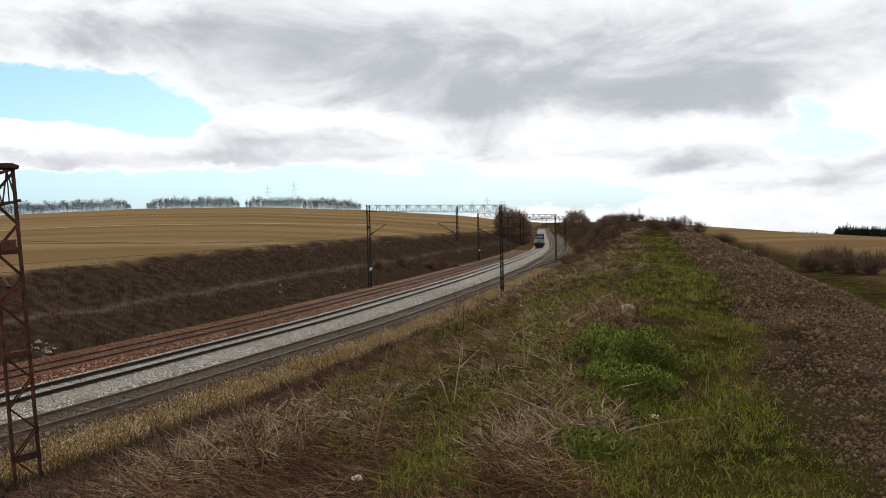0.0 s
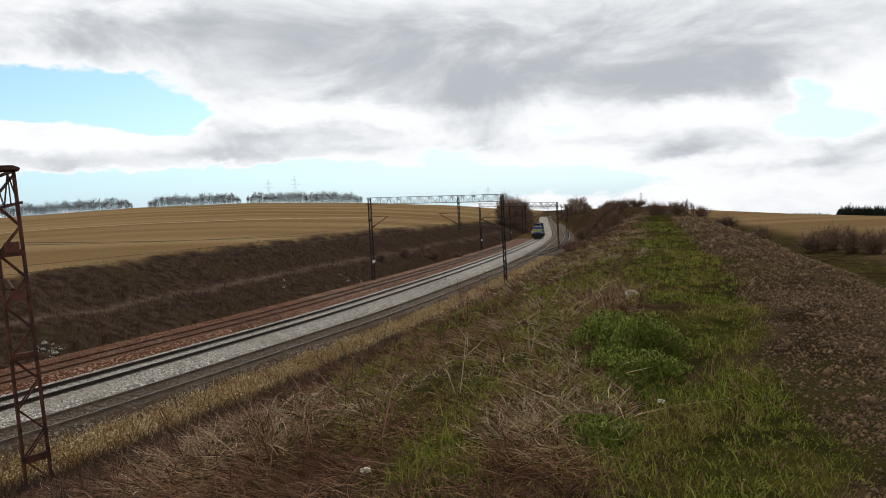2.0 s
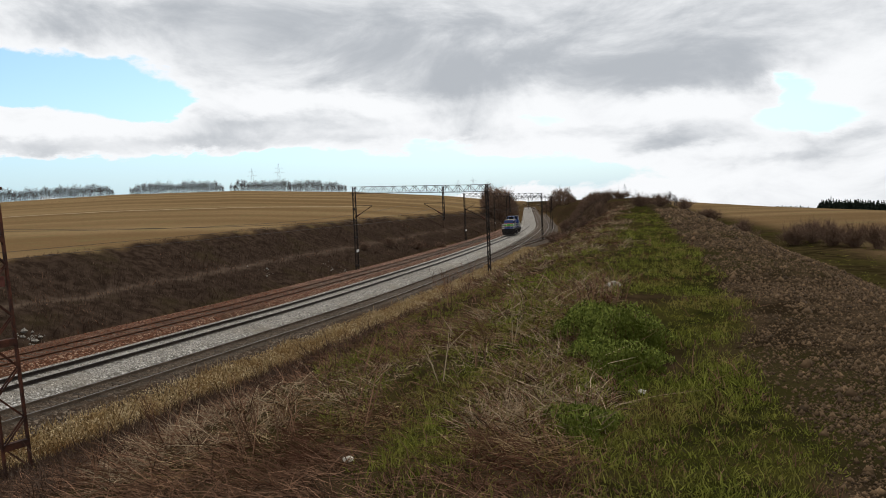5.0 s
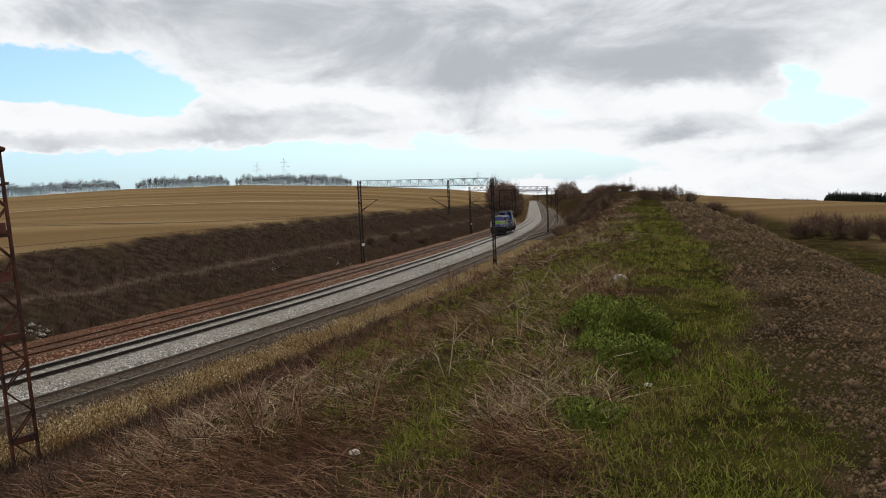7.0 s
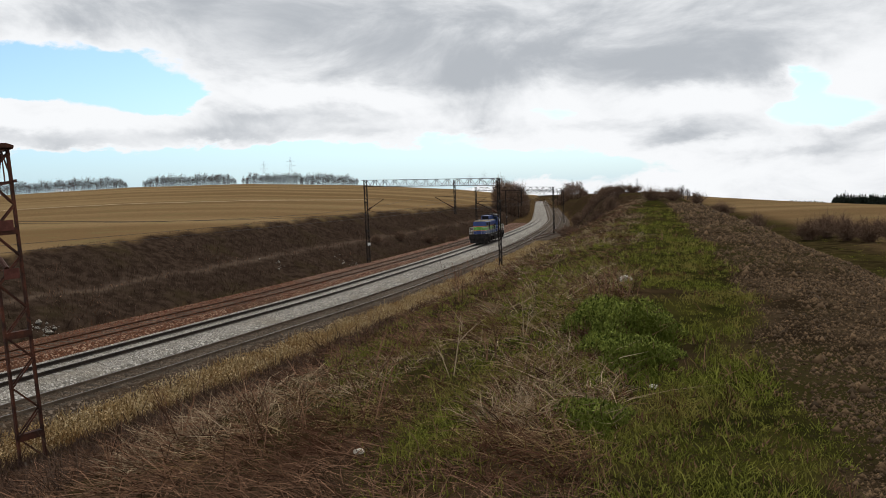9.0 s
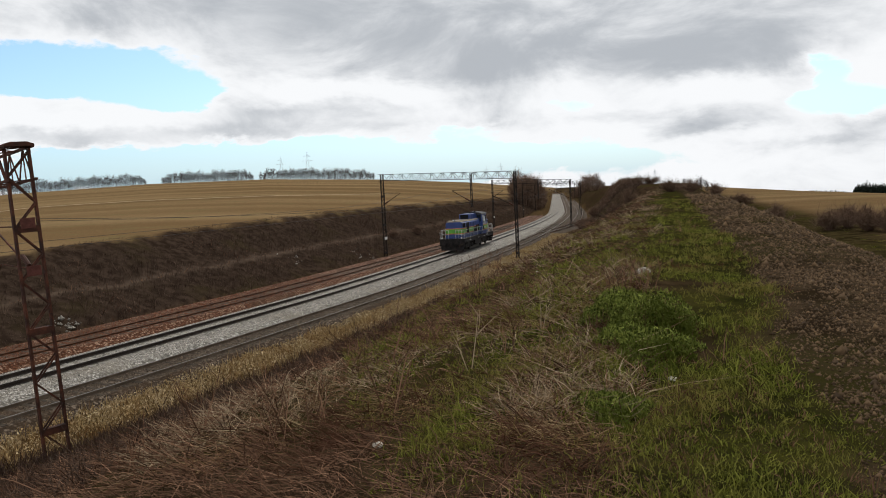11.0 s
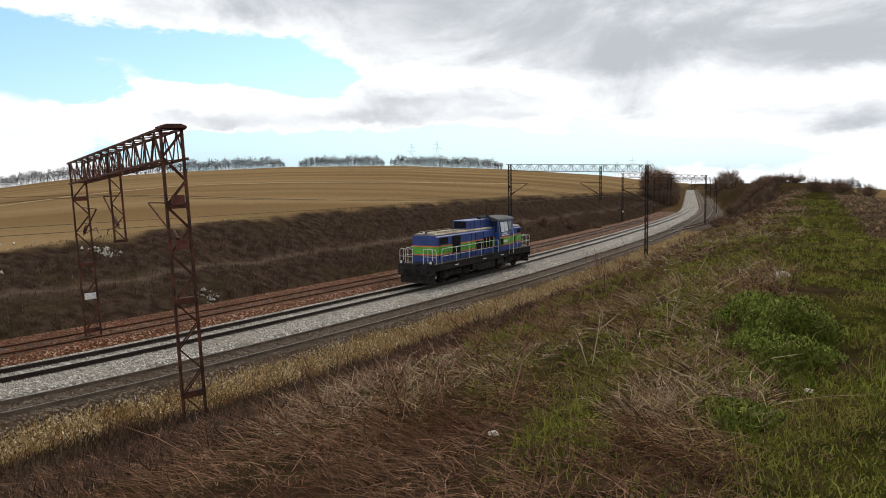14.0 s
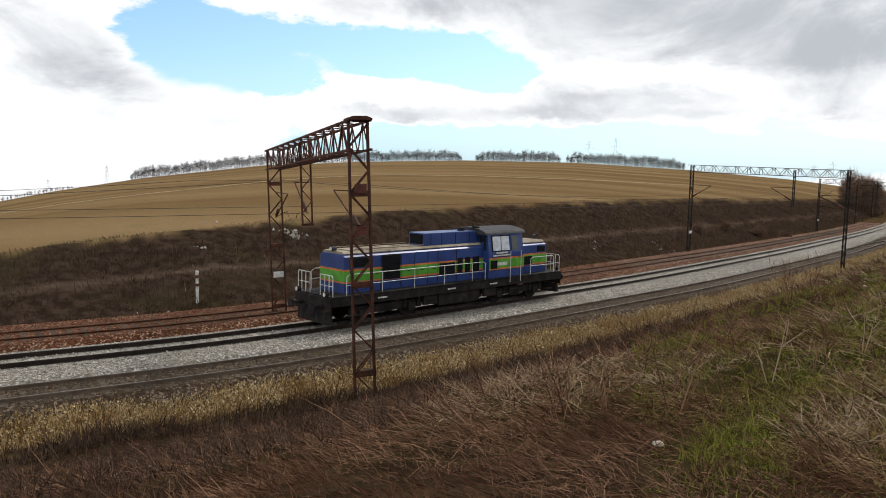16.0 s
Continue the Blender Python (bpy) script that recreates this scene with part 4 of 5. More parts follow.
# ---- things placed by bearing on the ground ----
def spot(az, el):
    """Where the sight line from the ridge at that bearing meets the ground."""
    w = np.array(aim(az, el))
    t = np.concatenate([np.arange(2, 60, 0.05), np.arange(60, 900, 0.5)])
    p = np.array(EYE) + t[:, None] * w
    z, _ = height(p[:, 0], p[:, 1])
    i = int(np.argmax(p[:, 2] < z)) if (p[:, 2] < z).any() else len(t) - 1
    return Vector((p[i, 0], p[i, 1], float(z[i])))


def bearing(az, dist):
    x, y = -math.sin(radians(az)) * dist, math.cos(radians(az)) * dist
    return Vector((x, y, ground_z(x, y)))


def twig_crown(centre, rx, rz, n, length, width, up=0.4):
    u = rng.normal(size=(n, 3))
    u /= np.linalg.norm(u, axis=1)[:, None]
    base = np.array(centre) + u * np.array([rx, rx, rz]) * (rng.uniform(0, 1, n) ** 0.5)[:, None] * 0.85
    d = u + np.array([0, 0, up]) + rng.normal(0, 0.4, (n, 3))
    d = d / np.linalg.norm(d, axis=1)[:, None] * (length * rng.uniform(0.5, 1.3, n))[:, None]
    return ribbons(base, d, width * rng.uniform(0.6, 1.4, n), rng.normal(0, 0.12, (n, 3)) * length)


def stick_bars(pts, sides=5):
    """Tapered limbs: list of (a, b, ra, rb)."""
    s = Shape()
    for a, b, ra, rb in pts:
        s.bar(a, b, ra, sides, rb)
    return s


def shrub(at, wide, tall, mat, label, twigs=900, name="shrub"):
    """Bare many-stemmed shrub."""
    root = tagged(new(name), label, "shrub", "bare shrubs")
    root.location = at
    limbs, tips = [], []
    for k in range(24):
        a = rng.uniform(0, 2 * math.pi)
        out = rng.uniform(0.1, 0.9) * wide * 0.5
        tip = (math.cos(a) * out, math.sin(a) * out, tall * rng.uniform(0.35, 0.85) * (1.1 - out / wide))
        mid = (tip[0] * 0.4, tip[1] * 0.4, tip[2] * 0.5)
        limbs += [((tip[0] * 0.08, tip[1] * 0.08, -0.15), mid, 0.035, 0.024), (mid, tip, 0.024, 0.008)]
        tips.append((mid, tip))
    part("stem", stick_bars(limbs), mat, root)
    vf = []
    for mid, tip in tips:
        n = twigs // 12
        u = rng.uniform(-0.6, 1, n)[:, None]
        base = np.array(mid) * (1 - u) + np.array(tip) * u
        d = rng.normal(0, 0.6, (n, 3)) + np.array([tip[0], tip[1], 0]) / max(wide, 0.1) + np.array([0, 0, 0.55])
        d = d / np.linalg.norm(d, axis=1)[:, None] * (wide * 0.17 * rng.uniform(0.4, 1.3, n))[:, None]
        vf.append(ribbons(base, d, np.full(n, 0.006 + wide * 0.003), rng.normal(0, 0.08, (n, 3)) * wide))
    v, f = join(vf)
    ob = new("crown", raw_mesh("crown", v, f, mat))
    ob.parent = root
    return root


for az, dist, wide, tall in ((-15.3, 92, 4.0, 1.5), (-16.8, 84, 3.0, 1.5), (-18.4, 72, 2.2, 1.3), (-20.0, 62, 2.3, 1.3), (-22.4, 56, 2.5, 1.8), (-25.6, 54, 2.6, 1.6), (-26.7, 56, 3.2, 2.0), (-27.9, 53, 3.0, 1.8), (-29.2, 52, 2.8, 1.6), (-30.6, 50, 2.8, 1.7), (-32.2, 44, 3.0, 2.0), (-34, 40, 3, 2.0)):
    shrub(bearing(az, dist), wide, tall, M_TWIG, "bare brown shrub standing in the grass beyond the path", 1600)
for az, dist, wide, tall in ((-10.2, 165, 5.0, 3.0), (-10.9, 158, 5.0, 2.6), (-11.6, 150, 5.0, 2.4), (-12.3, 150, 5.0, 2.4), (-13.1, 140, 4.5, 2.0), (-14.0, 135, 4.0, 1.5), (-11.3, 95, 2.5, 2.3), (-12.4, 97, 2.7, 2.4), (-9.0, 138, 4.0, 2.0), (-10.0, 130, 4.0, 2.0), (-9.4, 118, 3.5, 1.5), (-9.9, 112, 3.5, 1.5)):
    shrub(bearing(az, dist), wide, tall, M_TWIG, "dense bare shrub on the far end of the ridge", 1500)
for az, dist, wide, tall in ((3.3, 112, 3, 1.4), (1.2, 120, 3.5, 1.5), (-0.6, 128, 3, 1.6), (5.2, 102, 2.6, 1.2)):
    shrub(bearing(az, dist), wide, tall, M_TWIG, "dark bare shrub on the cutting's far bank", 900)


def wood(name, az0, az1, dist, depth, tall, n, mat, label, conifer=False, twigs=300, thick=0.085):
    """A distant stand of trees, one object."""
    vf, bars = [], Shape()
    for k in range(n):
        az = az0 + (az1 - az0) * (k + rng.uniform(0, 1)) / n
        p = bearing(az, dist + rng.uniform(0, depth))
        h = tall * rng.uniform(0.72, 1.08)
        edge = min(1, 0.55 + 0.06 * min(k, n - 1 - k))
        h *= edge
        bars.bar((p.x, p.y, p.z - 0.5), (p.x + rng.normal(0, 0.3), p.y, p.z + h * 0.8), 0.15 + h * 0.008, 5, 0.06)
        if conifer:
            m = 90
            u = rng.uniform(0.12, 1, m)
            a = rng.uniform(0, 2 * math.pi, m)
            base = np.stack([np.full(m, p.x), np.full(m, p.y), p.z + h * u], 1)
            reach = (1 - u) * h * 0.24 + 0.3
            d = np.stack([np.cos(a) * reach, np.sin(a) * reach, -0.25 * reach], 1)
            vf.append(ribbons(base, d, 0.4 + reach * 0.45, np.zeros((m, 3))))
        else:
            for q in range(5):
                a = rng.uniform(0, 2 * math.pi)
                z0 = p.z + h * rng.uniform(0.3, 0.6)
                bars.bar((p.x, p.y, z0), (p.x + math.cos(a) * h * 0.2, p.y + math.sin(a) * h * 0.2, z0 + h * 0.28), 0.07, 4, 0.03)
            vf.append(twig_crown((p.x, p.y, p.z + h * 0.41), h * 0.20, h * 0.47, twigs, h * 0.15, thick, 0.6))
    bm_v, bm_f = np.vstack(bars.v), []
    for face in bars.f:
        bm_f += [(face[0], face[i], face[i + 1]) for i in range(1, len(face) - 1)]
    vf.append((bm_v, np.array(bm_f)))
    v, f = join(vf)
    return tagged(new(name, raw_mesh(name, v, f, mat)), label, "trees", kind="stuff")


for a0, a1, n in ((45.9, 22.3, 230), (21.3, 15.05, 66), (14.6, 6.25, 84)):
    wood("far_wood", a0, a1, 812, 45, 15.2, n, M_FARTWIG, "distant wood of bare leafless trees behind the field", False, 165, 0.17)
wood("trackside_trees", -3.9, -6.3, 290, 40, 15.0, 48, M_TWIG, "dark bare trees on the cutting's edge far along the line", False, 300)
wood("trackside_trees", -8.4, -10.7, 425, 25, 11.5, 30, M_TWIG, "dark bare trees on the ridge far along the line", False, 260, 0.09)
wood("trackside_trees", -10.4, -13.4, 215, 15, 3.6, 26, M_TWIG, "low bare trees on the ridge far along the line", False, 260, 0.05)
wood("far_trees", -16.3, -18.0, 260, 12, 8.0, 9, M_FARTWIG, "small group of bare trees on the distant field", False, 220, 0.05)
wood("conifer_wood", -27.0, -32.0, 620, 30, 8.5, 120, M_CONIFER, "dark distant conifer plantation on the horizon", True)
wood("far_hedge", -24.0, -27.0, 640, 20, 3.0, 26, M_CONIFER, "low dark hedge on the horizon", True)
wood("far_hedge", 54.5, 49.5, 806, 12, 5.5, 34, M_TWIG, "low bare hedge on the horizon", False, 120)


def pylon(az, dist, el):
    p = bearing(az, dist)
    tall = EYE[2] + dist * math.tan(radians(el)) - p.z
    root = tagged(new("electricity_pylon"), "grey lattice electricity pylon far behind the field", "pylon", "pylons")
    root.location = p
    s = Shape()
    for sx in (-1, 1):
        for sy in (-1, 1):
            s.bar((sx * tall * 0.09, sy * tall * 0.09, -1), (sx * 0.4, sy * 0.4, tall), 0.10, 4, 0.06)
    n = 9
    for i in range(n):
        k0, k1 = 1 - i / n, 1 - (i + 1) / n
        a, b = tall * 0.09 * k0 + 0.4, tall * 0.09 * k1 + 0.4
        e = 1 if i % 2 else -1
        s.bar((e * a, a, tall * i / n), (-e * b, b, tall * (i + 1) / n), 0.05, 4)
        s.bar((e * a, -a, tall * i / n), (-e * b, -b, tall * (i + 1) / n), 0.08, 4)
    part("tower", s, M_PYLON, root)
    for z, w in ((0.72, 0.17), (0.86, 0.13)):
        part("cross_arm", Shape().bar((-tall * w, 0, tall * z), (tall * w, 0, tall * z), 0.12, 4).bar((-tall * w, 0, tall * z), (0, 0, tall * z + 1.6), 0.08, 4).bar((tall * w, 0, tall * z), (0, 0, tall * z + 1.6), 0.08, 4), M_PYLON, root)


# steel paled to blue-grey in its colour, standing in for distance haze
M_PYLON = surface("haze_paled_pylon_steel", (0.40, 0.43, 0.47), rough=0.6, bump=0.0)
for az, dist, el in ((11.1, 1150, 2.7), (13.0, 1250, 2.45), (-2.1, 1200, 1.0), (-3.2, 1150, 1.2), (-14.3, 1000, 0.2), (-27.8, 1000, -1.15), (47.4, 1050, 0.0), (51.0, 1100, -1.0)):
    pylon(az, dist, el)


def rock(name, at, size, mat, label, flat=0.6, category="stone"):
    bm = bmesh.new()
    bmesh.ops.create_icosphere(bm, subdivisions=2, radius=size)
    for v in bm.verts:
        v.co *= 1 + 0.35 * noise.noise(v.co * (1.6 / size) + Vector(at))
        v.co.z *= flat
    me = bpy.data.meshes.new(name)
    bm.to_mesh(me)
    bm.free()
    me.materials.append(mat)
    ob = new(name, me)
    ob.location = (at[0], at[1], at[2] + size * flat * 0.4)
    ob.rotation_euler = (0, 0, size * 37)
    return tagged(ob, label, category)


M_RUBBLE = surface("dusty_rubble", (0.36, 0.33, 0.28), scale=5, rough=0.95, random_tone=0.35, island=True)
rock("limestone_block", spot(-13.3, -7.3), 0.12, M_STONE, "pale limestone lump lying in the green grass")
rock("limestone_block", spot(7.1, -19.2), 0.042, M_STONE, "pale limestone lump lying in dead grass")
rock("limestone_block", spot(-5.6, -7.1), 0.06, M_STONE, "pale limestone lump lying on the bank")
rock("limestone_block", spot(-15.2, -15.0), 0.034, M_STONE, "small pale stone lying in the green grass")


def heap(az, el, n, spread, size, label):
    """A spill of pale rubble: one joined heap."""
    c = spot(az, el)
    s = Shape()
    ico = [(0, 0, 1), (0.9, 0, 0.1), (0.2, 0.85, 0), (-0.8, 0.4, 0.1), (-0.6, -0.7, 0), (0.4, -0.8, 0.1), (0, 0, -0.8)]
    f = [(0, 1, 2), (0, 2, 3), (0, 3, 4), (0, 4, 5), (0, 5, 1), (6, 2, 1), (6, 3, 2), (6, 4, 3), (6, 5, 4), (6, 1, 5)]
    for k in range(n):
        x, y = c.x + rng.normal(0, spread), c.y + rng.normal(0, spread * 0.8)
        r = size * rng.lognormal(0, 0.4)
        v = np.array(ico) * r * rng.uniform(0.7, 1.3, (7, 3)) + np.array([x, y, ground_z(x, y) + r * 0.3])
        s.add(v, f)
    tagged(part("rubble_heap", s, M_RUBBLE), label, "rubble", kind="stuff")


heap(27.9, -8.5, 50, 0.45, 0.07, "heap of pale rubble at the foot of the bank")
heap(34.8, -4.8, 55, 0.55, 0.085, "spill of pale rubble on the dark far bank")
heap(41.3, -5.8, 7, 0.25, 0.09, "a few pale stones on the dark far bank")
heap(40.2, -4.0, 7, 0.6, 0.08, "a few pale stones on the dark far bank")
heap(6.9, -5.5, 36, 1.2, 0.07, "pale rubble patch beside the disused track")
heap(12.5, -5.2, 10, 0.7, 0.07, "a few pale stones beside the disused track")
heap(45.0, -11.0, 34, 0.8, 0.06, "pale rubble patch beside the disused track")


def wheel_tracks():
    """A pair of pale wheel tracks across the field."""
    ends = [(54, -3.3), (48.8, -2.48), (42.2, -1.65), (35, -0.8), (29.0, -0.36), (22.8, -0.30), (18.6, -0.34), (15.0, -0.40), (10.6, -0.50), (5.0, -0.7)]
    az = np.linspace(54, 5, 120)
    el = np.interp(-az, [-a for a, _ in ends], [e for _, e in ends])
    mid = np.array([tuple(spot(a, e))[:2] for a, e in zip(az, el)])
    for _ in range(12):
        mid[1:-1] = (mid[:-2] + mid[1:-1] + mid[2:]) / 3
    t = np.gradient(mid, axis=0)
    n = np.stack([-t[:, 1], t[:, 0]], 1) / np.linalg.norm(t, axis=1)[:, None]
    for off in (-1.2, 1.2):
        q = np.stack([mid + n * (off + e) for e in (-0.35, 0.0, 0.35)], 1).reshape(-1, 2)
        z, _ = height(q[:, 0], q[:, 1])
        v = np.column_stack([q, z + 0.10 + 0.04 * (np.arange(len(q)) % 3 == 1)])
        k = np.arange(len(mid) - 1)[:, None] * 3
        f = np.concatenate([k + np.array([0, 1, 4, 3]), k + np.array([1, 2, 5, 4])])
        tagged(new("wheel_track", raw_mesh("wheel_track", v, f, M_WHEELTRACK)), "pale dry wheel track across the ochre field", "wheel track", "wheel tracks", "structure")


M_WHEELTRACK = surface("dry_pale_soil", (0.34, 0.25, 0.14), scale=0.4, fine=6, rough=0.95)
wheel_tracks()


def marker_post(at):
    root = tagged(new("marker_post"), "thin white lineside marker post standing on the bank", "post")
    root.location = at
    part("post", Shape().box(-0.06, 0.06, -0.06, 0.06, -0.2, 1.75), M_PLATE, root, "white painted post", 0.015)
    for z in (1.35, 0.9):
        part("stripe", Shape().box(-0.064, 0.064, -0.064, 0.064, z, z + 0.16), M_REDPAINT, root, "faded red stripe")


marker_post(spot(41.6, -9.7))


def path_pebbles(n):
    x, y, r = scatter(n, 2.2, 70, -36, -9)
    z, c = height(x, y)
    ok = (c["path"] > rng.uniform(0.3, 0.95, n)) & (wave(x, y, 0.9, 2.6) + 0.6 * wave(x, y, 0.31, 0.8) + 0.5 * (c["w"] - 1.6) > rng.uniform(-1.3, 0.7, n))
    x, y, z, r = x[ok], y[ok], z[ok], r[ok]
    m = len(x)
    size = (0.0065 + r * 0.0007) * rng.lognormal(0, 0.55, m)
    tet = np.array([(1, 0, -0.2), (-0.5, 0.87, -0.2), (-0.5, -0.87, -0.2), (0.1, 0.1, 0.75)])
    a = rng.uniform(0, 6.28, m)
    rot = np.stack([np.stack([np.cos(a), -np.sin(a)], 1), np.stack([np.sin(a), np.cos(a)], 1)], 1)
    t = tet[None] * rng.uniform(0.6, 1.4, (m, 4, 3)) * size[:, None, None]
    t[:, :, :2] = np.einsum("nij,nkj->nki", rot, t[:, :, :2])
    v = (t + np.stack([x, y, z + size * 0.1], 1)[:, None]).reshape(-1, 3)
    k = np.arange(m)[:, None, None] * 4
    f = (k + np.array([[0, 1, 3], [1, 2, 3], [2, 0, 3], [0, 2, 1]])[None]).reshape(-1, 3)
    tagged(new("path_gravel", raw_mesh("path_gravel", v, f, M_PEBBLE)), "loose grey and brown gravel on the track along the ridge", "gravel", kind="stuff")


path_pebbles(150000)


def leafy_patch(at, wide, tall, n, label):
    """Low clump of small leaves on short stems."""
    root = tagged(new("nettle_clump"), label, "plant", "nettle clumps")
    root.location = at
    a, r = rng.uniform(0, 6.283, n), np.sqrt(rng.uniform(0, 1, n)) * wide * 0.5
    r *= 1 + 0.25 * np.sin(3 * a + 1) + 0.15 * np.sin(7 * a)
    x, y = np.cos(a) * r, np.sin(a) * r * 1.6
    g, _ = height(x + at.x, y + at.y)
    top = tall * np.maximum(0.15, 1 - (r / (wide * 0.62)) ** 2) * (0.75 + 0.4 * wave(x, y, 0.12, 1.0))
    z = g - at.z + top * rng.uniform(0.25, 1, n)
    d = lean(n, 1.1) * rng.uniform(0.018, 0.042, n)[:, None]
    v, f = ribbons(np.stack([x, y, z], 1), d, rng.uniform(0.011, 0.020, n), rng.normal(0, 0.008, (n, 3)))
    ob = new("foliage", raw_mesh("foliage", v, f, M_LEAF))
    ob.parent = root
    m = n // 12
    d = np.stack([rng.normal(0, 0.03, m), rng.normal(0, 0.03, m), z[:m] - (g[:m] - at.z)], 1)
    v, f = ribbons(np.stack([x[:m], y[:m], g[:m] - at.z], 1), d, np.full(m, 0.006), np.zeros((m, 3)))
    ob = tagged(new("stalk", raw_mesh("stalk", v, f, M_DEADBLADE)), kind="stuff")
    ob.parent = root


leafy_patch(spot(-13.0, -11.4), 1.15, 0.48, 20000, "low clump of dark green nettles on the grassy ridge")
leafy_patch(spot(-10.8, -17.2), 0.5, 0.12, 2600, "small clump of dark green nettles on the grassy ridge")
leafy_patch(spot(-13.4, -12.9), 0.9, 0.26, 7000, "small clump of dark green nettles on the grassy ridge")


def dry_weed(at, tall, stems, label, spread=0.35):
    """Dead stalks with a few side twigs."""
    vf = []
    for k in range(stems):
        a = rng.uniform(0, 6.283)
        d = np.array([math.cos(a) * spread, math.sin(a) * spread, 1.0]) * tall * rng.uniform(0.6, 1.1)
        b = np.array([rng.normal(0, 0.05), rng.normal(0, 0.05), 0.0])
        vf.append(ribbons(b[None], d[None], np.array([0.011]), rng.normal(0, 0.08, (1, 3)) * tall))
        m = 7
        u = rng.uniform(0.35, 0.95, m)[:, None]
        e = d * 0.25 + rng.normal(0, 0.14, (m, 3)) * tall
        vf.append(ribbons(b + d * u, e, np.full(m, 0.007), rng.normal(0, 0.02, (m, 3))))
    v, f = join(vf)
    ob = tagged(new("dry_weed", raw_mesh("dry_weed", v, f, M_TANBLADE if stems <= 3 else M_DEADBLADE)), label, "weed", "dry weeds")
    ob.location = at


for az, el, tall, n in ((-0.5, -14.0, 0.55, 2), (6.2, -17.0, 0.75, 5), (-12.3, -8.3, 0.42, 16), (-11.4, -8.6, 0.36, 12), (-13.6, -8.4, 0.40, 12), (-5.6, -11.5, 0.5, 3), (-3.6, -13.0, 0.4, 4), (11.5, -17.5, 0.5, 7), (14.8, -18.6, 0.55, 8),
                        (2.2, -12.0, 0.45, 6), (5.0, -9.5, 0.6, 9), (-1.0, -8.6, 0.7, 10), (1.0, -8.0, 0.7, 10), (-2.5, -7.6, 0.7, 10), (20.0, -17.0, 0.6, 7), (25.0, -19.0, 0.5, 7), (32.0, -19.0, 0.5, 8), (9.0, -15.0, 0.5, 6)):
    dry_weed(spot(az, el), tall, n, "dry dead weed stalks standing on the bank")


def straw_tuft(at, wide, n, label):
    """Flattened clump of long straw fanning out downhill."""
    x, y = rng.normal(0, wide * 0.3, n), rng.normal(0, wide * 0.3, n)
    g, _ = height(x + at.x, y + at.y)
    h = rng.uniform(0.10, 0.27, n)
    d = lean(n, 1.3, -2.2, 0.9) * h[:, None]
    bend = np.stack([rng.normal(0, 0.2, n), rng.normal(0, 0.2, n), -np.abs(rng.normal(0.2, 0.15, n))], 1) * h[:, None]
    v, f = ribbons(np.stack([x, y, g - at.z + 0.01], 1), d, rng.uniform(0.003, 0.006, n), bend)
    ob = tagged(new("straw_tuft", raw_mesh("straw_tuft", v, f, M_STRAW)), label, "grass tuft", kind="stuff")
    ob.location = at


M_STRAW = blade_material("bright_straw", ((0.14, 0.085, 0.040), (0.50, 0.36, 0.20), (0.27, 0.165, 0.078)))
for az, el, wide, n in ((-6.0, -16.6, 0.75, 420), (-7.8, -19.0, 0.6, 300), (-4.0, -18.5, 0.5, 220), (5.5, -16.2, 1.0, 420), (17.8, -18.2, 1.1, 420), (-5.0, -11.0, 0.8, 300), (-8.8, -8.4, 0.9, 320), (-10.8, -8.0, 0.7, 260),
                        (-2.2, -9.6, 1.1, 320), (0.8, -10.6, 1.0, 300), (10.2, -15.0, 1.0, 320), (24.5, -16.6, 1.1, 340), (-6.6, -13.2, 0.6, 240), (32.0, -15.8, 1.2, 320), (13.6, -13.2, 1.2, 320)):
    straw_tuft(spot(az, el), wide, n, "flattened tuft of bright dry straw on the bank")


# ---- the locomotive: x forward, y to its left, z up from the rail ----
def hood(x0, x1, half, z0, z1, chamfer):
    sec = [(-half, z0), (half, z0), (half, z1 - chamfer * 0.6), (half - chamfer, z1), (-half + chamfer, z1), (-half, z1 - chamfer * 0.6)]
    return Shape().loft(sec, [((x0, 0, 0), (0, 1, 0), (0, 0, 1)), ((x1, 0, 0), (0, 1, 0), (0, 0, 1))])


def side_band(root, name, x0, x1, half, z0, z1, mat, label="", thick=0.012):
    for s in (-1, 1):
        part(name, Shape().box(x0, x1, s * half - thick, s * half + thick, z0, z1), mat, root, label)


def handrail(root, pts, r=0.019):
    part("handrail", Shape().pipe(pts, r, 6), M_RAILWHITE, root, "white tubular handrail")


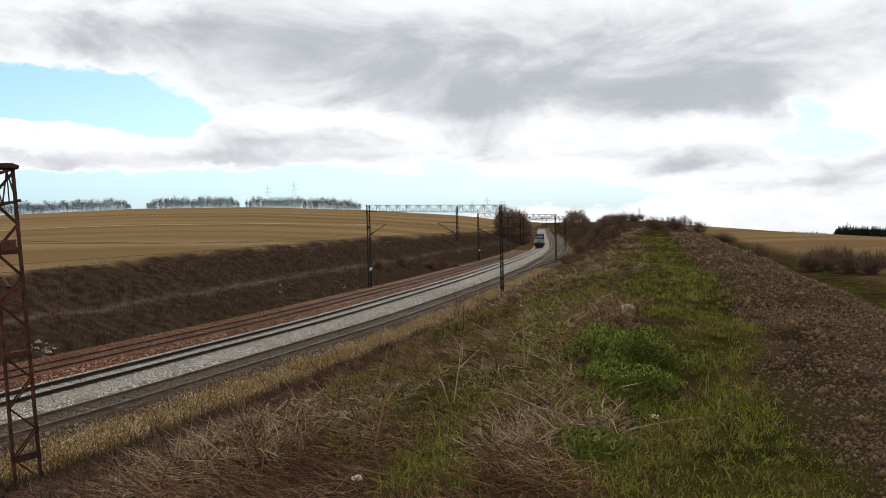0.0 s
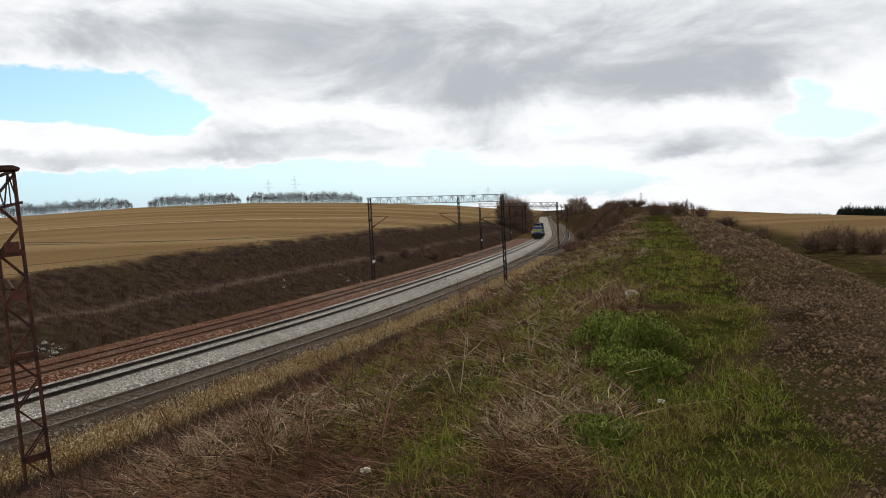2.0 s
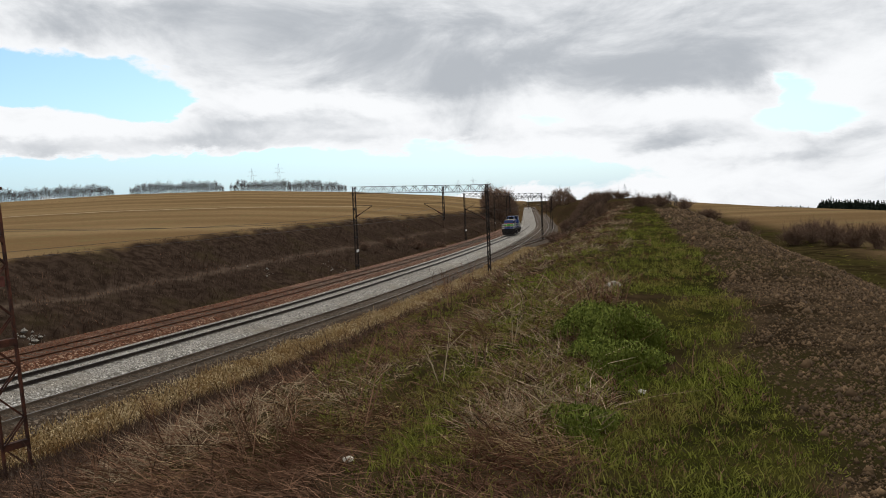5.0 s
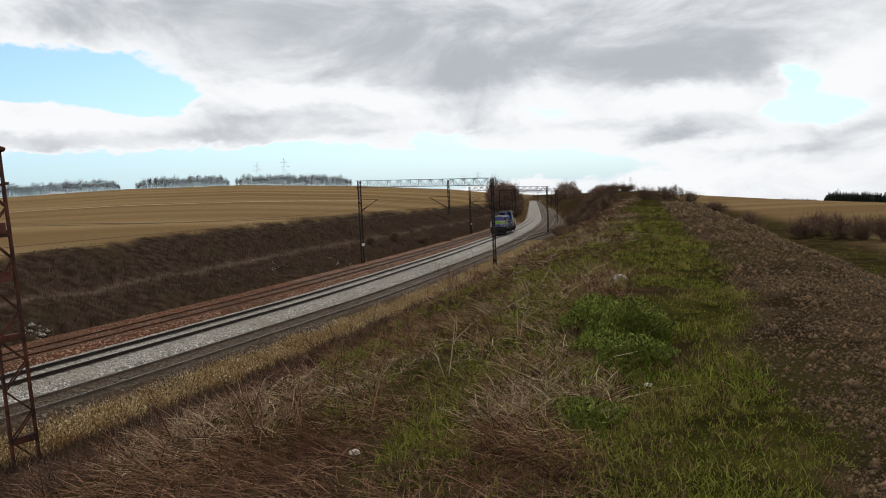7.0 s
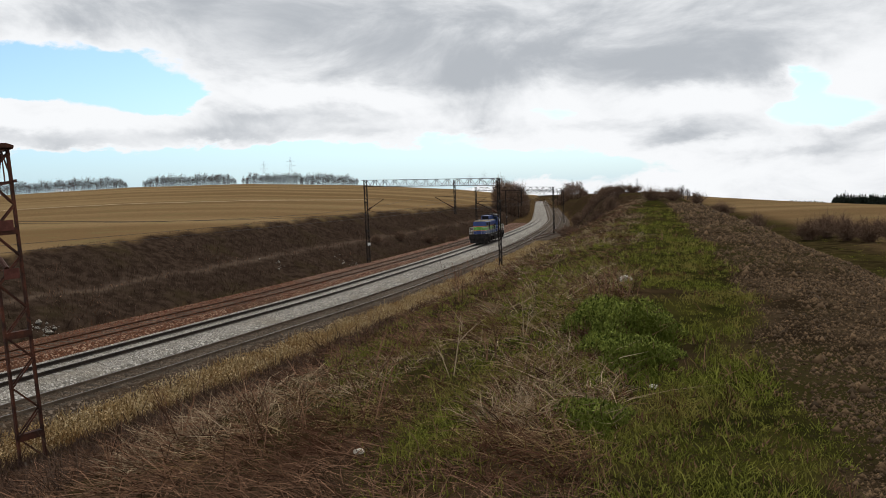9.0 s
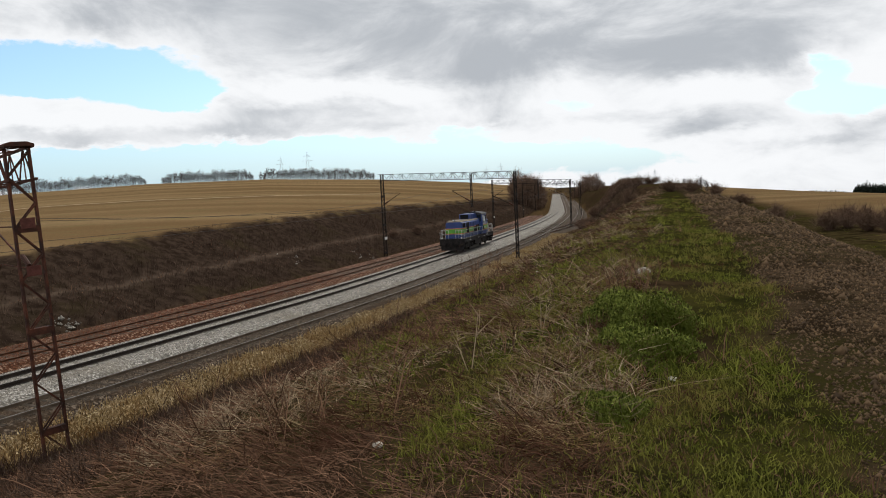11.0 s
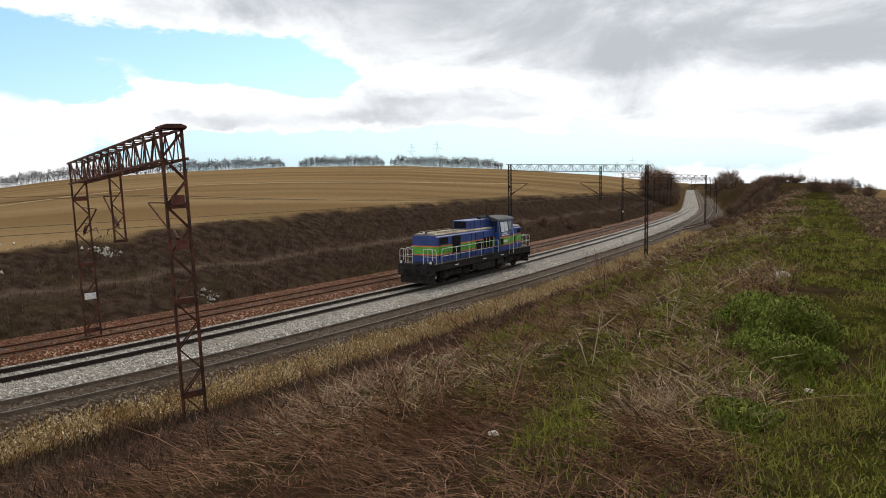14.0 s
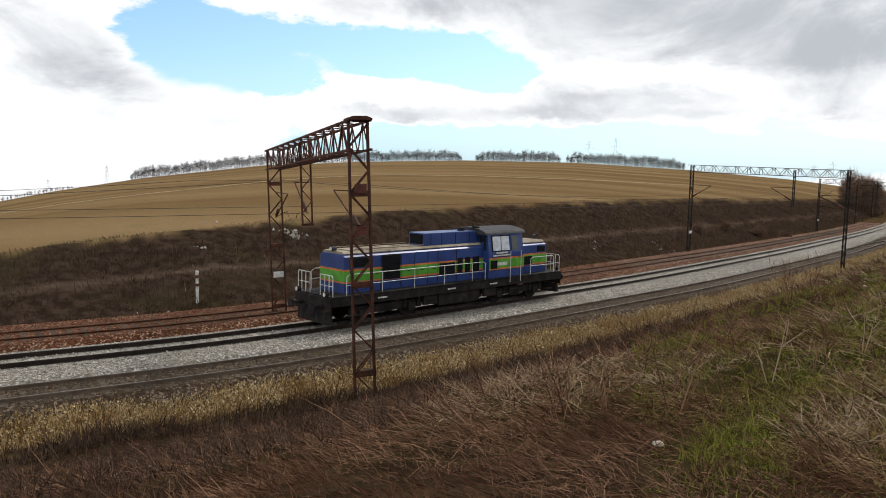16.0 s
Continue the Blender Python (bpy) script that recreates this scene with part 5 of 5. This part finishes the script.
def build_loco():
    root = tagged(new("diesel_locomotive"), "blue diesel shunting locomotive with green and orange stripe on the track", "locomotive")
    F, R = 6.5, -6.5
    deck = part("frame", Shape().box(R, F, -1.46, 1.46, 1.02, 1.45), M_BLACK, root, "grimy black underframe", 0.03)
    part("deck_plate", Shape().box(R + 0.02, F - 0.02, -1.5, 1.5, 1.452, 1.50), M_BLACK, root)
    # long hood
    hx0, hx1, hw, hz = -1.6, 5.7, 0.98, 3.45
    part("long_hood", hood(hx0, hx1, hw, 1.5, hz - 0.10, 0.20), M_BLUE, root, "dark blue engine hood", 0.02)
    part("hood_roof", hood(hx0 + 0.02, hx1 - 0.03, hw - 0.12, hz - 0.104, hz + 0.02, 0.14), M_ROOF, root, "dusty tan hood roof", 0.02)
    side_band(root, "stripe", hx0, hx1, hw + 0.004, 2.06, 2.56, M_GREEN, "bright green stripe", 0.010)
    for z in (2.56, 1.98):
        side_band(root, "stripe_line", hx0, hx1, hw + 0.006, z, z + 0.085, M_ORANGE, "orange line", 0.011)
    part("stripe", Shape().box(hx1 - 0.004, hx1 + 0.012, -hw, hw, 2.06, 2.56), M_GREEN, root, "bright green stripe")
    for z in (2.56, 1.98):
        part("stripe_line", Shape().box(hx1 - 0.003, hx1 + 0.014, -hw, hw, z, z + 0.085), M_ORANGE, root, "orange line")
    # doors, louvres
    for s in (-1, 1):
        y = s * (hw + 0.02)
        for x0, x1, z0, z1, nm in ((4.55, 5.35, 2.72, 3.20, "louvre"), (3.05, 3.95, 2.0, 3.22, "open_hatch"), (0.10, 0.98, 1.95, 2.55, "louvre"), (-0.35, -0.05, 1.95, 2.75, "louvre"), (-0.80, -0.50, 1.95, 2.75, "louvre"), (-1.35, -0.95, 1.95, 2.75, "louvre")):
            lv = part(nm, Shape().box(x0, x1, y - 0.012, y + 0.012, z0, z1), M_GRILLE, root, "black ventilation louvre")
            n = max(3, int((z1 - z0) / 0.09))
            for zz in np.linspace(z0 + 0.03, z1 - 0.05, n):
                part("slat", Shape().add([(x0 + 0.02, y + s * 0.012, zz + 0.03), (x1 - 0.02, y + s * 0.012, zz + 0.03), (x1 - 0.02, y + s * 0.035, zz), (x0 + 0.02, y + s * 0.035, zz), (x0 + 0.02, y + s * 0.012, zz), (x1 - 0.02, y + s * 0.012, zz)], [(0, 1, 2, 3), (3, 2, 5, 4), (0, 3, 4), (1, 5, 2)]), M_GRILLE, lv)
        for x in (5.45, 4.5, 4.0, 3.0, 2.3, 1.6, 1.05, 0.0):
            part("door_seam", Shape().box(x - 0.012, x + 0.012, s * (hw + 0.004) - 0.014, s * (hw + 0.004) + 0.014, 1.55, 3.2), M_BLACK, root)
        for x in (4.25, 2.65, 1.95, 1.3):
            part("door_handle", Shape().box(x - 0.10, x + 0.02, s * (hw + 0.02) - 0.014, s * (hw + 0.02) + 0.014, 2.30, 2.34), M_BLACK, root)
    # radiator and silencer box on the hood
    part("roof_box", Shape().box(-1.55, 1.55, -0.62, 0.62, 3.45, 4.12), M_BLUE, root, "dark blue equipment box", 0.04)
    part("roof_box_grille", Shape().box(1.54, 1.57, -0.5, 0.5, 3.55, 4.05), M_GRILLE, root)
    for x in (-1.0, -0.2, 0.6, 1.2):
        side_band(root, "box_seam", x - 0.012, x + 0.012, 0.62, 3.5, 4.08, M_BLACK)
    part("exhaust", Shape().bar((-0.9, 0.1, 4.1), (-0.9, 0.1, 4.30), 0.17, 12), M_BLACK, root)
    for x in (2.2, 3.1, 4.0, 4.9):
        part("roof_hatch", Shape().box(x - 0.36, x + 0.36, -0.5, 0.5, 3.47, 3.51), M_ROOF, root, "", 0.015)
    for s in (-1, 1):
        part("roof_rail", Shape().pipe([(5.3, s * 0.72, 3.47), (5.3, s * 0.72, 3.55), (1.7, s * 0.72, 3.55), (1.7, s * 0.72, 3.47)], 0.015, 5), M_ROOF, root)
    # cab
    cx0, cx1, cw = -3.85, -1.6, 1.42
    sec = [(-cw, 1.5), (cw, 1.5), (cw, 2.9), (cw - 0.16, 4.02), (-cw + 0.16, 4.02), (-cw, 2.9)]
    cab = part("cab", Shape().loft(sec, [((cx0, 0, 0), (0, 1, 0), (0, 0, 1)), ((cx1, 0, 0), (0, 1, 0), (0, 0, 1))]), M_BLUE, root, "dark blue driver's cab", 0.03)
    arc = [(1.42 * math.sin(a), 3.98 + 0.36 * math.cos(a) - 0.05) for a in np.linspace(-1.5, 1.5, 13)]
    part("cab_roof", Shape().loft(arc + [(1.30, 3.94), (-1.30, 3.94)], [((cx0 - 0.12, 0, 0), (0, 1, 0), (0, 0, 1)), ((cx1 + 0.2, 0, 0), (0, 1, 0), (0, 0, 1))]), M_CABROOF, root, "sooty dark cab roof")
    part("horn", Shape().bar((-1.7, 0.5, 4.30), (-1.3, 0.5, 4.34), 0.04, 8, 0.08), M_BLACK, root)

    def wall_pt(s, x, z):
        y = cw - 0.16 * max(0, (z - 2.9) / 1.12) + 0.012
        return (x, s * y, z)

    def on_wall(name, s, x0, x1, z0, z1, mat, parent, out=0.0, label=""):
        q = [wall_pt(s, x0, z0), wall_pt(s, x1, z0), wall_pt(s, x1, z1), wall_pt(s, x0, z1)]
        a = np.array(q) + np.array([0, s * out, 0])
        b = a + np.array([0, s * 0.02, 0.002])
        return part(name, Shape().add(np.vstack([a, b]), [(0, 1, 2, 3), (4, 5, 6, 7), (0, 1, 5, 4), (1, 2, 6, 5), (2, 3, 7, 6), (3, 0, 4, 7)]), mat, parent, label)
    for s in (-1, 1):
        fr = on_wall("window_frame", s, -2.95, -1.80, 2.98, 3.86, M_BLACK, cab)
        on_wall("window_pane", s, -2.36, -1.86, 3.03, 3.81, M_BLIND, fr, 0.012, "pale blind behind glass")
        on_wall("window_pane", s, -2.90, -2.40, 3.03, 3.81, M_BLIND, fr, 0.012, "pale blind behind glass")
        dr = on_wall("cab_door", s, -3.55, -2.98, 1.55, 3.90, M_BLUE, cab, 0.006)
        on_wall("door_window", s, -3.48, -3.05, 3.02, 3.80, M_GLASSDARK, dr, 0.012, "dark glass")
        on_wall("stripe", s, -3.83, -1.62, 2.06, 2.56, M_GREEN, cab, 0.010, "bright green stripe")
        for z in (2.56, 1.98):
            on_wall("stripe_line", s, -3.83, -1.62, z, z + 0.085, M_ORANGE, cab, 0.012, "orange line")
        on_wall("number_bar", s, -2.75, -2.05, 2.86, 2.95, M_RAILWHITE, cab, 0.012, "white lettering")
        on_wall("number_bar", s, -2.92, -1.85, 2.72, 2.80, M_RAILWHITE, cab, 0.012, "white lettering")
        on_wall("emblem", s, -2.72, -2.10, 2.20, 2.38, M_RAILWHITE, cab, 0.030, "white emblem")
        on_wall("louvre", s, -2.10, -1.68, 2.04, 2.5, M_GRILLE, cab, 0.028)
    for x, y0, y1 in ((cx1 + 0.012, -1.2, -1.02), (cx1 + 0.012, 1.02, 1.2)):
        part("front_window", Shape().box(x - 0.01, x + 0.015, y0, y1, 3.05, 3.85), M_GLASSDARK, cab, "dark glass")
    part("front_window", Shape().box(cx1, cx1 + 0.02, 0.70, 1.2, 3.50, 3.86), M_GLASSDARK, cab, "dark glass")
    part("front_window", Shape().box(cx1, cx1 + 0.02, -1.2, -0.70, 3.50, 3.86), M_GLASSDARK, cab, "dark glass")
    # short hood
    part("short_hood", hood(-5.85, -3.85, 0.98, 1.5, 3.25, 0.20), M_BLUE, root, "dark blue short hood", 0.02)
    part("hood_roof", hood(-5.82, -3.87, 0.86, 3.246, 3.38, 0.14), M_ROOF, root, "dusty tan hood roof", 0.02)
    side_band(root, "stripe", -5.85, -3.86, 0.984, 2.06, 2.56, M_GREEN, "bright green stripe", 0.010)
    for z in (2.56, 1.98):
        side_band(root, "stripe_line", -5.85, -3.86, 0.986, z, z + 0.085, M_ORANGE, "orange line", 0.011)
    side_band(root, "louvre", -5.72, -5.20, 1.0, 2.72, 3.05, M_GRILLE)
    side_band(root, "louvre", -4.85, -4.30, 1.0, 2.0, 2.5, M_GRILLE)
    # headlights
    for x, s in ((hx1, 1), (-5.85, -1)):
        part("headlight", Shape().bar((x - s * 0.15, 0, 3.56), (x + s * 0.06, 0, 3.56), 0.11, 14), M_CABROOF, root)
        part("headlight_lens", Shape().bar((x + s * 0.06, 0, 3.56), (x + s * 0.075, 0, 3.56), 0.09, 14), M_LENS, root)
    # buffer beams, buffers, couplings, lower lamps
    for e in (1, -1):
        xe = e * 6.5
        part("buffer_beam", Shape().box(min(xe, xe + e * 0.06), max(xe, xe + e * 0.06), -1.46, 1.46, 0.72, 1.45), M_BLACK, root, "", 0.02)
        for s in (-1, 1):
            b = part("buffer", Shape().bar((xe + e * 0.06, s * 0.875, 1.05), (xe + e * 0.50, s * 0.875, 1.05), 0.10, 12), M_BLACK, root)
            part("buffer_head", Shape().bar((xe + e * 0.50, s * 0.875, 1.05), (xe + e * 0.57, s * 0.875, 1.05), 0.24, 16), M_BLACK, b)
            l = part("lower_lamp", Shape().bar((xe, s * 1.15, 1.62), (xe + e * 0.16, s * 1.15, 1.62), 0.12, 12), M_BLACK, root)
            part("lamp_lens", Shape().bar((xe + e * 0.16, s * 1.15, 1.62), (xe + e * 0.175, s * 1.15, 1.62), 0.10, 12), M_LENS, l)
            part("air_hose", Shape().pipe([(xe + e * 0.1, s * 0.45, 1.0), (xe + e * 0.25, s * 0.45, 0.8), (xe + e * 0.22, s * 0.45, 0.45)], 0.03, 6), M_BLACK, root)
            part("step", Shape().box(xe - e * 0.9 - 0.25, xe - e * 0.9 + 0.25, s * 1.46 - 0.12, s * 1.46 + 0.12, 0.52, 0.56), M_BLACK, root)
        part("coupling_hook", Shape().pipe([(xe, 0, 1.05), (xe + e * 0.35, 0, 1.05), (xe + e * 0.42, 0, 0.85)], 0.045, 6), M_BLACK, root)
        part("snowplough", Shape().add([(xe - e * 0.1, -1.3, 0.20), (xe - e * 0.1, 1.3, 0.20), (xe - e * 0.1, 1.3, 0.72), (xe - e * 0.1, -1.3, 0.72), (xe + e * 0.05, -1.3, 0.20), (xe + e * 0.05, 1.3, 0.20), (xe, 1.3, 0.72), (xe, -1.3, 0.72)], [(0, 1, 2, 3), (4, 5, 6, 7), (0, 1, 5, 4), (2, 3, 7, 6), (0, 3, 7, 4), (1, 2, 6, 5)]), M_BLACK, root)
        # end railing
        zt = 2.48
        for s in (-1, 1):
            handrail(root, [(xe - e * 0.06, s * 1.42, 1.5), (xe - e * 0.06, s * 1.42, zt - 0.08), (xe - e * 0.06, s * 1.34, zt), (xe - e * 0.06, s * 0.42, zt), (xe - e * 0.06, s * 0.42, 1.5)])
            for y in (1.12, 0.78):
                handrail(root, [(xe - e * 0.06, s * y, 1.5), (xe - e * 0.06, s * y, zt)], 0.018)
            handrail(root, [(xe - e * 0.06, s * 1.42, 1.98), (xe - e * 0.06, s * 0.42, 1.98)], 0.016)
    # side railings
    for s in (-1, 1):
        y = s * 1.44
        handrail(root, [(5.85, y, 1.5), (5.85, y, 2.36), (5.72, y, 2.48), (0.0, y, 2.48), (-1.25, y, 2.48), (-1.38, y, 2.40), (-1.38, y, 1.5)])
        handrail(root, [(5.85, y, 1.98), (-1.38, y, 1.98)], 0.016)
        for x in (4.2, 2.6, 1.0, -0.6):
            handrail(root, [(x, y, 1.5), (x, y, 2.48)], 0.018)
        handrail(root, [(-4.35, y, 1.5), (-4.35, y, 2.40), (-4.45, y, 2.48), (-5.9, y, 2.48), (-6.0, y, 2.40), (-6.0, y, 1.5)])
        handrail(root, [(-4.35, y, 1.98), (-6.0, y, 1.98)], 0.016)
        for x in (-2.93, -3.62):
            handrail(root, [(x, s * 1.50, 1.2), (x, s * 1.50, 2.95)], 0.018)
        for z in (0.45, 0.78, 1.10):
            part("cab_step", Shape().box(-3.55, -3.0, s * 1.46 - 0.10, s * 1.46 + 0.06, z, z + 0.04), M_BLACK, root)
        for x in (-3.55, -3.0):
            part("step_hanger", Shape().bar((x, s * 1.48, 0.45), (x, s * 1.48, 1.2), 0.02, 5), M_BLACK, root)
        for x in (4.2, 0.6, -1.9):
            part("frame_marking", Shape().box(x - 0.22, x + 0.22, s * 1.465 - 0.008, s * 1.465 + 0.008, 1.2, 1.27), M_RAILWHITE, root, "small white lettering")
    part("fuel_tank", Shape().box(-1.2, 1.2, -1.3, 1.3, 0.38, 1.02), M_BLACK, root, "grimy black fuel tank", 0.06)
    for x in (-1.75, 1.7):
        for s in (-1, 1):
            part("battery_box", Shape().box(x - 0.35, x + 0.35, s * 1.35 - 0.15, s * 1.35 + 0.05, 0.55, 1.0), M_BLACK, root, "", 0.02)
    wheelsets = []
    for bx in (3.75, -3.75):
        bogie = part("bogie", Shape().box(bx - 1.75, bx + 1.75, -1.08, -0.92, 0.46, 0.86).box(bx - 1.75, bx + 1.75, 0.92, 1.08, 0.46, 0.86).box(bx - 0.3, bx + 0.3, -0.95, 0.95, 0.40, 0.80), M_BLACK, root, "grimy black bogie", 0.02)
        for ax in (-1.2, 1.2):
            for s in (-1, 1):
                part("axle_box", Shape().box(bx + ax - 0.18, bx + ax + 0.18, s * 1.12 - 0.10, s * 1.12 + 0.10, 0.36, 0.74), M_BLACK, bogie, "", 0.03)
                for q in (-0.34, 0.34):
                    part("spring", Shape().bar((bx + ax + q, s * 1.14, 0.50), (bx + ax + q, s * 1.14, 0.98), 0.075, 8), M_BLACK, bogie)
            ws = Shape()
            for s in (-1, 1):
                ws.bar((0, s * 0.68, 0), (0, s * 0.715, 0), 0.58, 24).bar((0, s * 0.715, 0), (0, s * 0.82, 0), 0.55, 24)
                for k in range(5):
                    a = k * 2 * math.pi / 5
                    ws.box(0.30 * math.cos(a) - 0.06, 0.30 * math.cos(a) + 0.06, s * 0.835 - 0.01, s * 0.835 + 0.01, 0.30 * math.sin(a) - 0.06, 0.30 * math.sin(a) + 0.06)
            ws.bar((0, -0.95, 0), (0, 0.95, 0), 0.09, 10)
            w = part("wheelset", ws, M_BLACK, root)
            wheelsets.append((w, bx + ax))
    stretch = 1.29
    for o in root.children_recursive:
        if not o.name.startswith("wheelset"):
            co = np.empty(len(o.data.vertices) * 3)
            o.data.vertices.foreach_get("co", co)
            co[::3] *= stretch
            o.data.vertices.foreach_set("co", co)
    wheelsets = [(w, x * stretch) for w, x in wheelsets]
    return root, wheelsets


loco, wheelsets = build_loco()
# front end's station along the main track, in metres, by the second
RUN = [(0.0, 266.0), (3.5, 216.0), (7.0, 169.0), (8.0, 154.0), (10.5, 118.5), (12.0, 99.0), (13.0, 87.3), (14.0, 75.5), (15.0, 64.1), (16.0, 52.6)]


def run_station(t):
    """Smooth station over time (cubic through RUN, least squares)."""
    a = np.array(RUN)
    c = np.polyfit(a[:, 0], a[:, 1], 4)
    return float(np.polyval(c, t))


def loco_pose(t):
    s = run_station(t)
    def at(q):
        k = q / 0.3
        i = int(np.clip(k, 0, len(MAIN) - 2))
        p = MAIN[i] + (MAIN[i + 1] - MAIN[i]) * (k - i)
        return np.array([p[0], p[1], float(z_track(p[1]))])
    a, b = at(s + 8.39 - 4.84), at(s + 8.39 + 4.84)     # the two bogies
    c, d = (a + b) / 2, a - b
    yaw = math.degrees(math.atan2(d[1], d[0]))
    dip = math.degrees(math.atan2(d[2], math.hypot(d[0], d[1])))
    return pose(c[0], c[1], c[2], 0, -dip, yaw)


def motions():
    walk(loco, [(t, loco_pose(t)) for t in np.arange(0, 16.01, 0.25)])
    s0 = run_station(0.0)
    for w, x in wheelsets:
        rows = []
        for k in range(0, 481):
            t = k / 30
            rows.append((t, pose(x, 0, 0.55, 0, math.degrees((s0 - run_station(t)) / 0.55), 0)))
        walk(w, rows)


motions()
